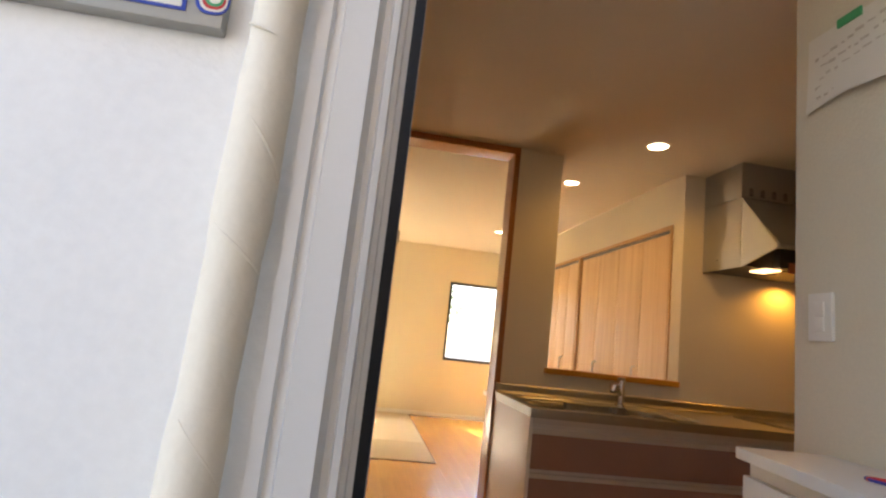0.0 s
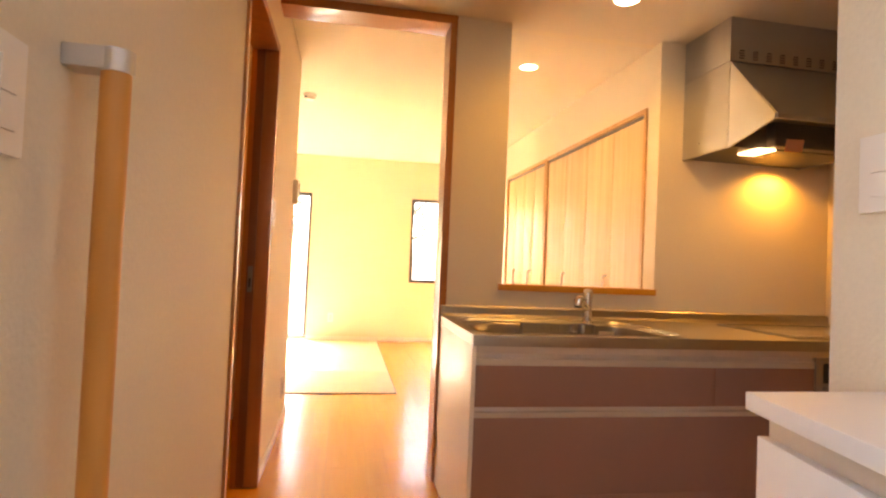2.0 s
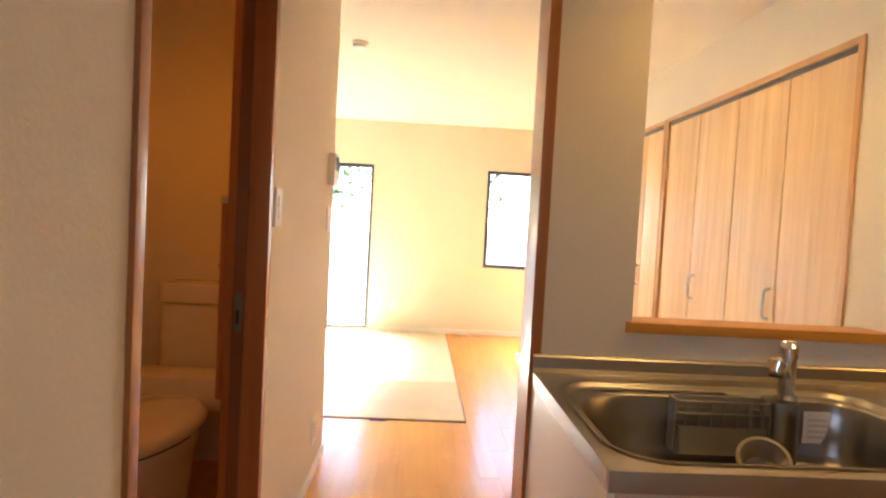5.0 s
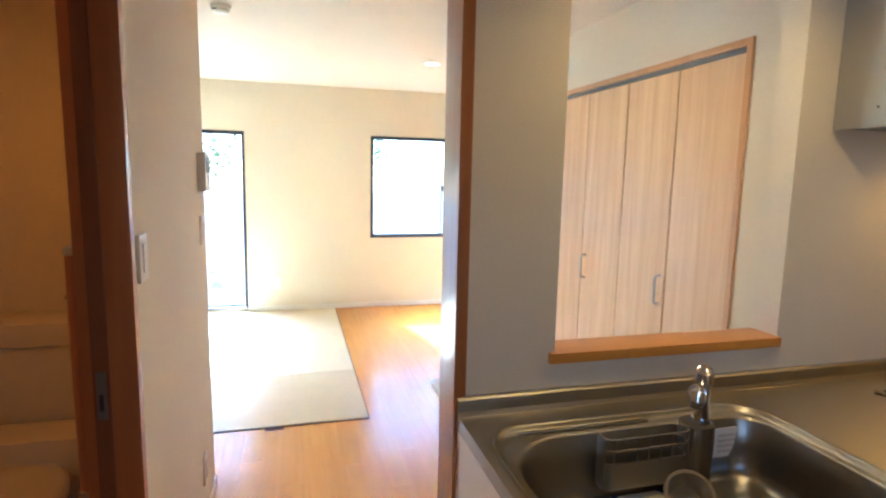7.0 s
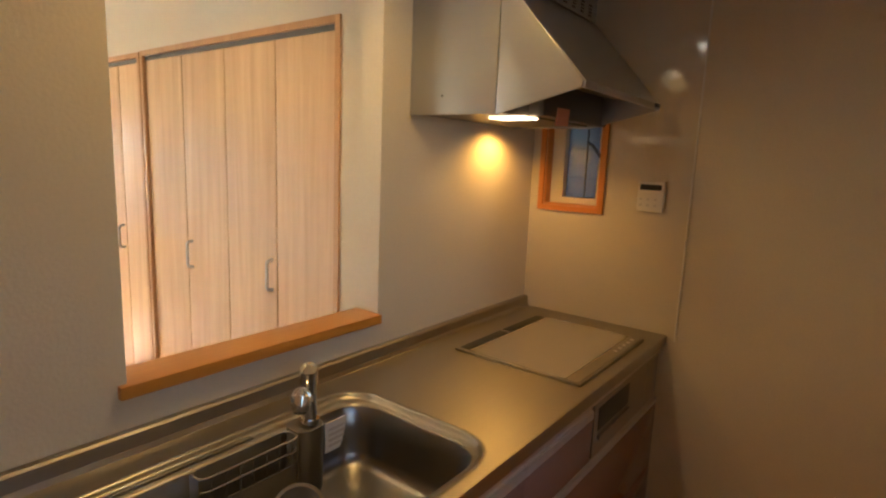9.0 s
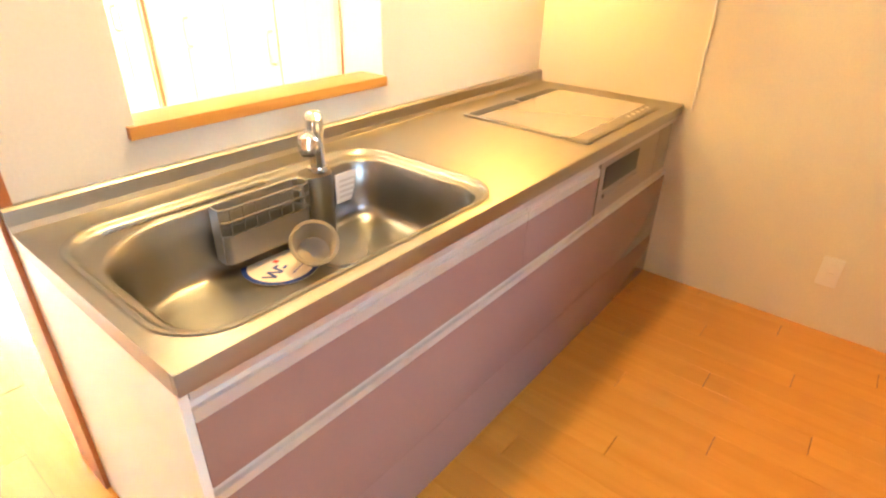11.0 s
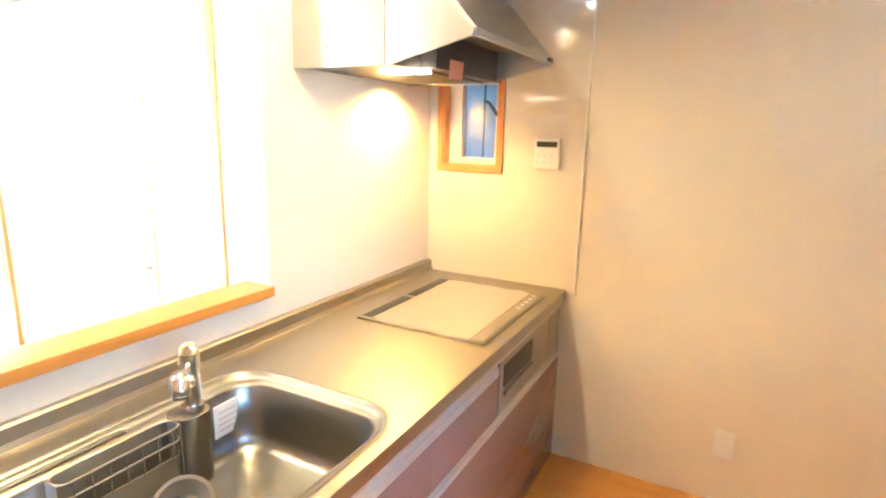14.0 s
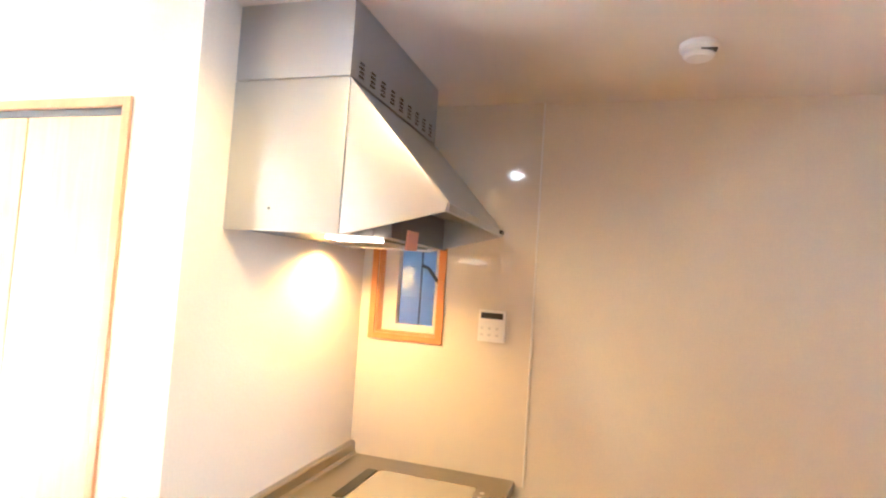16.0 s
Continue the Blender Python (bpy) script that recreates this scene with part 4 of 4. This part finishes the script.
ring_toy = thing("cord_loop", "red and blue cord loop lying on the shoe cabinet", "cord")


def flat_loop(cx, cy, rx, ry, rz, a0=0.0, a1=math.tau, n=26):
    pts = []
    for k in range(n + 1):
        a = a0 + (a1 - a0) * k / n
        x, y = rx * math.cos(a), ry * math.sin(a)
        pts.append((cx + x * math.cos(rz) - y * math.sin(rz), cy + x * math.sin(rz) + y * math.cos(rz), 0.8805))
    return pts


part("blue_cord", tube(flat_loop(0.935, 0.665, 0.052, 0.024, -1.2), 0.003, 8), BLUE, ring_toy, "blue cord")
part("red_cord", tube(flat_loop(0.935, 0.655, 0.056, 0.026, -1.2, 0.4, 3.6), 0.0036, 8), RED, ring_toy, "red cord")
part("blue_cord", tube(flat_loop(0.965, 0.565, 0.056, 0.026, -1.2, 2.8, 6.0), 0.0036, 8), BLUE, ring_toy, "blue cord")
part("red_cord", tube(flat_loop(0.965, 0.565, 0.052, 0.022, -1.2), 0.0032, 8), RED, ring_toy, "red cord")

note = thing("paper_note", "curling handwritten paper note pinned to the entrance wall", "note")
bm = bmesh.new()
grid = []
for i in range(9):
    u = i / 8
    rowv = []
    for j in range(9):
        v = j / 8
        y = 1.038 - 0.285 * u
        bottom = 1.752 + 0.03 * u if u < 0.45 else 1.765 - 0.03 * (u - 0.45)
        z = bottom + (1.97 - bottom) * v
        x = 1.084 - 0.022 * (1 - v) ** 2 * (0.4 + 0.6 * u)
        rowv.append(bm.verts.new((x, y, z)))
    grid.append(rowv)
for i in range(8):
    for j in range(8):
        bm.faces.new((grid[i][j], grid[i + 1][j], grid[i + 1][j + 1], grid[i][j + 1]))
part("sheet", bm, PAPER_WHITE, note, "", 80)
pen = random.Random(5)
for k in range(5):
    y = 0.80
    while y < 1.0:
        l = pen.uniform(0.008, 0.026)
        z = 1.915 - 0.03 * k + pen.uniform(-0.004, 0.004) - (y - 0.86) * 0.12
        part("written_mark", box(1.0785 - 0.004 * (k > 3), 1.080 - 0.004 * (k > 3), y, y + l, z, z + pen.uniform(0.003, 0.008)), INK, note, "faded handwriting")
        y += l + pen.uniform(0.004, 0.014)
part("tape", box(1.078, 1.084, 0.87, 0.94, 1.955, 1.978), GREEN, note, "green tape")

cord = thing("key_cord", "yellow cord with a key tag hanging on the entrance wall", "cord")
part("loop", tube([(1.080, 0.680, 1.770), (1.078, 0.676, 1.670), (1.078, 0.690, 1.590), (1.078, 0.682, 1.510), (1.078, 0.668, 1.455)], 0.004, 8), YELLOW_CORD, cord)
part("loop", tube([(1.080, 0.673, 1.770), (1.078, 0.660, 1.670), (1.078, 0.653, 1.570), (1.078, 0.662, 1.455)], 0.004, 8), YELLOW_CORD, cord)
part("tag", box(1.072, 1.084, 0.638, 0.690, 1.425, 1.452, 0.004), YELLOW_CORD, cord, "yellow plastic tag")
part("hook", tube([(1.090, 0.676, 1.790), (1.072, 0.676, 1.785), (1.070, 0.676, 1.770), (1.080, 0.676, 1.762)], 0.003, 8), CHROME, cord)

# ---- outside, beside the entrance door ----
df = tagged(thing("door_frame", "white aluminium entrance door frame with a black rubber seal", "door frame"), kind="structure")
PROFILE = [(-0.118, 0.262), (-0.106, 0.262), (-0.104, 0.272), (-0.096, 0.272), (-0.094, 0.264), (-0.064, 0.268), (-0.058, 0.292), (-0.052, 0.292), (-0.050, 0.284), (-0.043, 0.286), (-0.041, 0.306), (-0.036, 0.306), (-0.034, 0.322), (-0.028, 0.326), (-0.028, 0.356), (-0.118, 0.356)]
part("post", prism(PROFILE, "z", -0.12, DOOR_H), ALU_WHITE, df)
part("seal", prism([(-0.0285, 0.330), (-0.016, 0.334), (-0.016, 0.353), (-0.0285, 0.355)], "z", -0.12, DOOR_H, 0.0015), GASKET, df, "black rubber seal")
part("wall_edge", prism([(-0.056, 0.3565), (-0.0145, 0.3565), (-0.0145, 0.372), (-0.056, 0.372)], "z", -0.12, DOOR_H), ALU_WHITE, df)
part("post", box(DOOR_R - 0.01, DOOR_R + 0.039, 0.27, 0.354, -0.12, DOOR_H, 0.003), ALU_WHITE, df)
part("head", box(-0.118, DOOR_R + 0.039, 0.27, 0.354, DOOR_H, DOOR_H + 0.05, 0.003), ALU_WHITE, df)

pipe = thing("wrapped_pipe", "ivory tape-wrapped pipe bundle running up the outer wall", "pipe")
pts, rad = [], []
for k in range(70):
    z = -0.30 + 2.6 * k / 69
    pts.append((-0.154 + 0.005 * math.sin(z * 5 + 1), 0.246 + 0.004 * math.sin(z * 7), z))
    rad.append(0.0235 + 0.0012 * math.sin(z * 23) + 0.0008 * math.sin(z * 61 + 1))
part("wrap", tube(pts, rad, 22), TAPE, pipe, "", 60)
for z, a0, a1, tilt in ((0.80, 3.4, 5.6, 0.02), (0.915, 3.6, 5.9, 0.03), (0.965, 4.2, 6.1, 0.028), (1.13, 3.3, 6.0, 0.018), (1.21, 4.6, 6.1, 0.03), (1.30, 3.4, 5.0, 0.01), (1.40, 4.0, 6.0, 0.02)):
    q = [(-0.154 + 0.005 * math.sin(z * 5 + 1) + 0.0236 * math.cos(a), 0.246 + 0.004 * math.sin(z * 7) + 0.0236 * math.sin(a), z - tilt * (a - a0)) for a in [a0 + (a1 - a0) * k / 14 for k in range(15)]]
    part("tape_fold", tube(q, [0.0004 + 0.0013 * math.sin(math.pi * k / 14) for k in range(15)], 6), TAPE, pipe)

meter = thing("meter_box", "grey meter box with printed stickers on the outer wall", "meter box")
part("case", box(-0.72, -0.203, 0.266, 0.2848, 1.303, 1.62, 0.004), BOX_GREY, meter)
st = part("sticker", box(-0.318, -0.236, 0.2645, 0.2658, 1.314, 1.345, 0.0005), BLUE, meter, "blue and white printed sticker")
part("band", box(-0.314, -0.240, 0.2640, 0.2646, 1.317, 1.3255), PAPER_WHITE, st)
writing("lettering", "天理市水道ガス局", 0.0092, PAPER_WHITE, pose(-0.277, 0.2638, 1.3345, 90, 0, 0), st)
rd = part("round_sticker", prism([(x, z) for x, z in rounded(-0.214, 1.332, 0.015, 0.017, 0.012, 5)], "y", 0.2645, 0.2658), BLUE, meter, "rounded sticker with red and green rings")
part("ring", prism([(x, z) for x, z in rounded(-0.213, 1.332, 0.0125, 0.0145, 0.010, 5)], "y", 0.2638, 0.2646), PAPER_WHITE, rd)
part("ring", prism([(x, z) for x, z in rounded(-0.2125, 1.332, 0.0105, 0.0125, 0.009, 5)], "y", 0.2632, 0.2640), RED, rd)
part("ring", prism([(x, z) for x, z in rounded(-0.212, 1.332, 0.0080, 0.010, 0.007, 5)], "y", 0.2626, 0.2634), GREEN, rd)
part("ring", prism([(x, z) for x, z in rounded(-0.2115, 1.332, 0.0055, 0.0075, 0.005, 5)], "y", 0.2620, 0.2628), PAPER_WHITE, rd)
part("round_sticker", cyl((-0.375, 0.2645, 1.338), (-0.375, 0.2658, 1.338), 0.026, 0.026, 28), PAPER_WHITE, meter, "pale round sticker")


# ---- toilet ----
toilet = thing("toilet", "ivory toilet with closed lid and cistern in the small room", "toilet")
tx = -0.60
bm = bmesh.new()


def oval(cx, cy, rx, ry, z, n=28, back=0.75):
    return [(cx + rx * math.cos(a), cy + (ry if math.sin(a) < 0 else ry * back) * math.sin(a), z) for a in [k * math.tau / n for k in range(n)]]


loft(bm, [oval(tx, 3.435, 0.11, 0.22, 0.0), oval(tx, 3.435, 0.115, 0.24, 0.12), oval(tx, 3.375, 0.16, 0.31, 0.30), oval(tx, 3.355, 0.185, 0.34, 0.37), oval(tx, 3.355, 0.185, 0.34, 0.385)])
part("bowl", bm, PORCELAIN, toilet, "", 60)
bm = bmesh.new()
loft(bm, [oval(tx, 3.355, 0.192, 0.35, 0.388), oval(tx, 3.355, 0.198, 0.356, 0.40), oval(tx, 3.355, 0.194, 0.352, 0.425), oval(tx, 3.355, 0.17, 0.32, 0.440), oval(tx, 3.355, 0.08, 0.16, 0.445)])
part("lid", bm, PORCELAIN, toilet, "closed lid", 60)
# Solid black bead round the rim; its colour stands in for the gap's shade.
part("seat_shade", tube([(x, y, 0.390) for x, y, z in oval(tx, 3.355, 0.190, 0.346, 0)] , 0.006, 8), BLACK, toilet, "black bead painted in for the shade under the seat")
part("seat_back", box(tx - 0.20, tx + 0.20, 3.555, 3.735, 0.385, 0.525, 0.02), PORCELAIN, toilet)
part("cistern", prism(rounded(tx, 3.855, 0.165, 0.10, 0.04, 5), "z", 0.44, 0.80, 0.006), PORCELAIN, toilet)
part("cistern_lid", prism(rounded(tx, 3.850, 0.172, 0.108, 0.045, 5), "z", 0.803, 0.89, 0.012), PORCELAIN, toilet)
part("pipe", tube([(tx + 0.09, 3.885, 0.885), (tx + 0.09, 3.885, 0.95), (tx + 0.09, 3.845, 0.99), (tx + 0.09, 3.795, 0.975)], 0.010, 12), CHROME, toilet, "chrome filler spout")
trail = thing("handrail", "brown wooden grab rail on the toilet wall", "handrail")
part("rod", tube([(-0.215, 3.02, 0.60), (-0.215, 3.02, 1.25)], 0.019, 18), FRAME_WOOD, trail)
for z in (0.60, 1.245):
    part("bracket", box(-0.232, LX - 0.145, 3.00, 3.04, z, z + 0.024, 0.004), GRIP, trail, "metal bracket")


bulb = thing("ceiling_lamp", "small warm ceiling lamp lit in the toilet", "lamp")
part("globe", cyl((-0.55, 2.9, LIVING_CEILING - 0.10), (-0.55, 2.9, LIVING_CEILING - 0.021), 0.05, 0.06, 24), AMBER_GLOW, bulb, "lit glass cover")
part("base", cyl((-0.55, 2.9, LIVING_CEILING - 0.0208), (-0.55, 2.9, LIVING_CEILING - 0.0202), 0.07, 0.07, 24), WHITE_PLASTIC, bulb)


# ---- garden seen through the windows ----
def tree(x, y, h, seed):
    rnd = random.Random(seed)
    t = thing("tree", "broad-leaved green garden tree beyond the window", "tree", "garden trees")
    bm = bmesh.new()
    add_tube(bm, [(x, y, -0.35), (x + 0.05, y, h * 0.2), (x - 0.04, y + 0.05, h * 0.42), (x + 0.05, y, h * 0.75)], [0.14, 0.11, 0.08, 0.03], 10)
    tips = []
    for k in range(16):
        a, zz = rnd.uniform(0, math.tau), h * rnd.uniform(0.28, 0.7)
        l = rnd.uniform(0.35, 0.75) * h * 0.36
        p1 = Vector((x + math.cos(a) * l, y + math.sin(a) * l, zz + l * rnd.uniform(0.2, 0.8)))
        add_tube(bm, [(x, y, zz), ((x + p1.x) / 2, (y + p1.y) / 2, (zz + p1.z) / 2 + 0.08), tuple(p1)], [0.04, 0.025, 0.008], 6)
        tips.append(p1)
    part("trunk", bm, BARK, t)
    verts, faces = [], []
    for p in tips:
        for k in range(260):
            c = p + Vector((rnd.gauss(0, 0.34), rnd.gauss(0, 0.34), rnd.gauss(0, 0.24)))
            u = Vector((rnd.uniform(-1, 1), rnd.uniform(-1, 1), rnd.uniform(-0.6, 0.6))).normalized()
            w = u.orthogonal().normalized() * rnd.uniform(0.02, 0.04)
            s = rnd.uniform(0.05, 0.10)
            i = len(verts)
            verts += [c - u * s, c + w, c + u * s, c - w]
            faces.append((i, i + 1, i + 2, i + 3))
    me = bpy.data.meshes.new("crown")
    me.from_pydata([tuple(v) for v in verts], [], faces)
    me.materials.append(LEAF)
    cr = new("crown", me)
    cr.parent = t
    tagged(cr, "green leaves", kind="stuff")
    return t


tree(-1.9, 13.0, 4.6, 3)
tree(-4.4, 16.5, 5.2, 7)
tree(2.2, 17.0, 5.8, 11)
neighbour = thing("neighbour_house", "blue-grey clad neighbouring house wall outside the kitchen window", "house")
part("wall", box(4.3, 4.6, 0.5, 6.5, -0.3, 5.0), SIDING, neighbour)
for k in range(26):
    part("siding_board", box(4.285, 4.30, 0.5, 6.5, -0.2 + 0.2 * k, -0.012 + 0.2 * k, 0.003), SIDING, neighbour)
part("roof", box(4.1, 8.0, 0.2, 6.8, 5.0, 5.2), BOX_GREY, neighbour)

# ---- floor boards ----
BOARD, LONG = 0.1, 0.91
MAT_X, MAT_Y = 0.737, 4.606
cache = {}


def board(w, l):
    key = (round(w, 4), round(l, 4))
    if key not in cache:
        bm = box(-w / 2 + 0.0003, w / 2 - 0.0003, -l / 2 + 0.0011, l / 2 - 0.0011, -0.010, 0.0)
        me = bpy.data.meshes.new("floor_board")
        bm.to_mesh(me)
        bm.free()
        me.materials.append(FLOOR_WOOD)
        cache[key] = me
    return cache[key]


cols = int((RX - LX) / BOARD) + 1
for i in range(cols):
    x0 = LX + i * BOARD
    x1 = min(x0 + BOARD, RX)
    if x1 - x0 < 0.02:
        continue
    start = 1.15 if x1 < 1.1 else ENTRY + 0.005
    stops = [start]
    y = start + LONG * ((i * 0.37) % 1.0) + 0.02
    while y < FAR:
        stops.append(y)
        y += LONG
    stops.append(FAR)
    for a, b in zip(stops, stops[1:]):
        if b - a < 0.05:
            continue
        left = x0
        if a >= MAT_Y - 0.05 and left < MAT_X:
            left = MAT_X
        elif b > MAT_Y and left < MAT_X:
            b = MAT_Y
        if x1 - left < 0.01:
            continue
        ob = new("floor_board", board(x1 - left, b - a))
        ob.location = ((left + x1) / 2, (a + b) / 2, 0.0)
        ob.parent = floor

# the living room's own strip before the tatami, beside the hall wall's corner
cols = int((LX - LIVING_LEFT) / BOARD)
for i in range(cols):
    x = LX - (i + 0.5) * BOARD
    ob = new("floor_board", board(BOARD, MAT_Y - CORNER - 0.002))
    ob.location = (x, (MAT_Y + CORNER) / 2, 0.0)
    ob.parent = floor
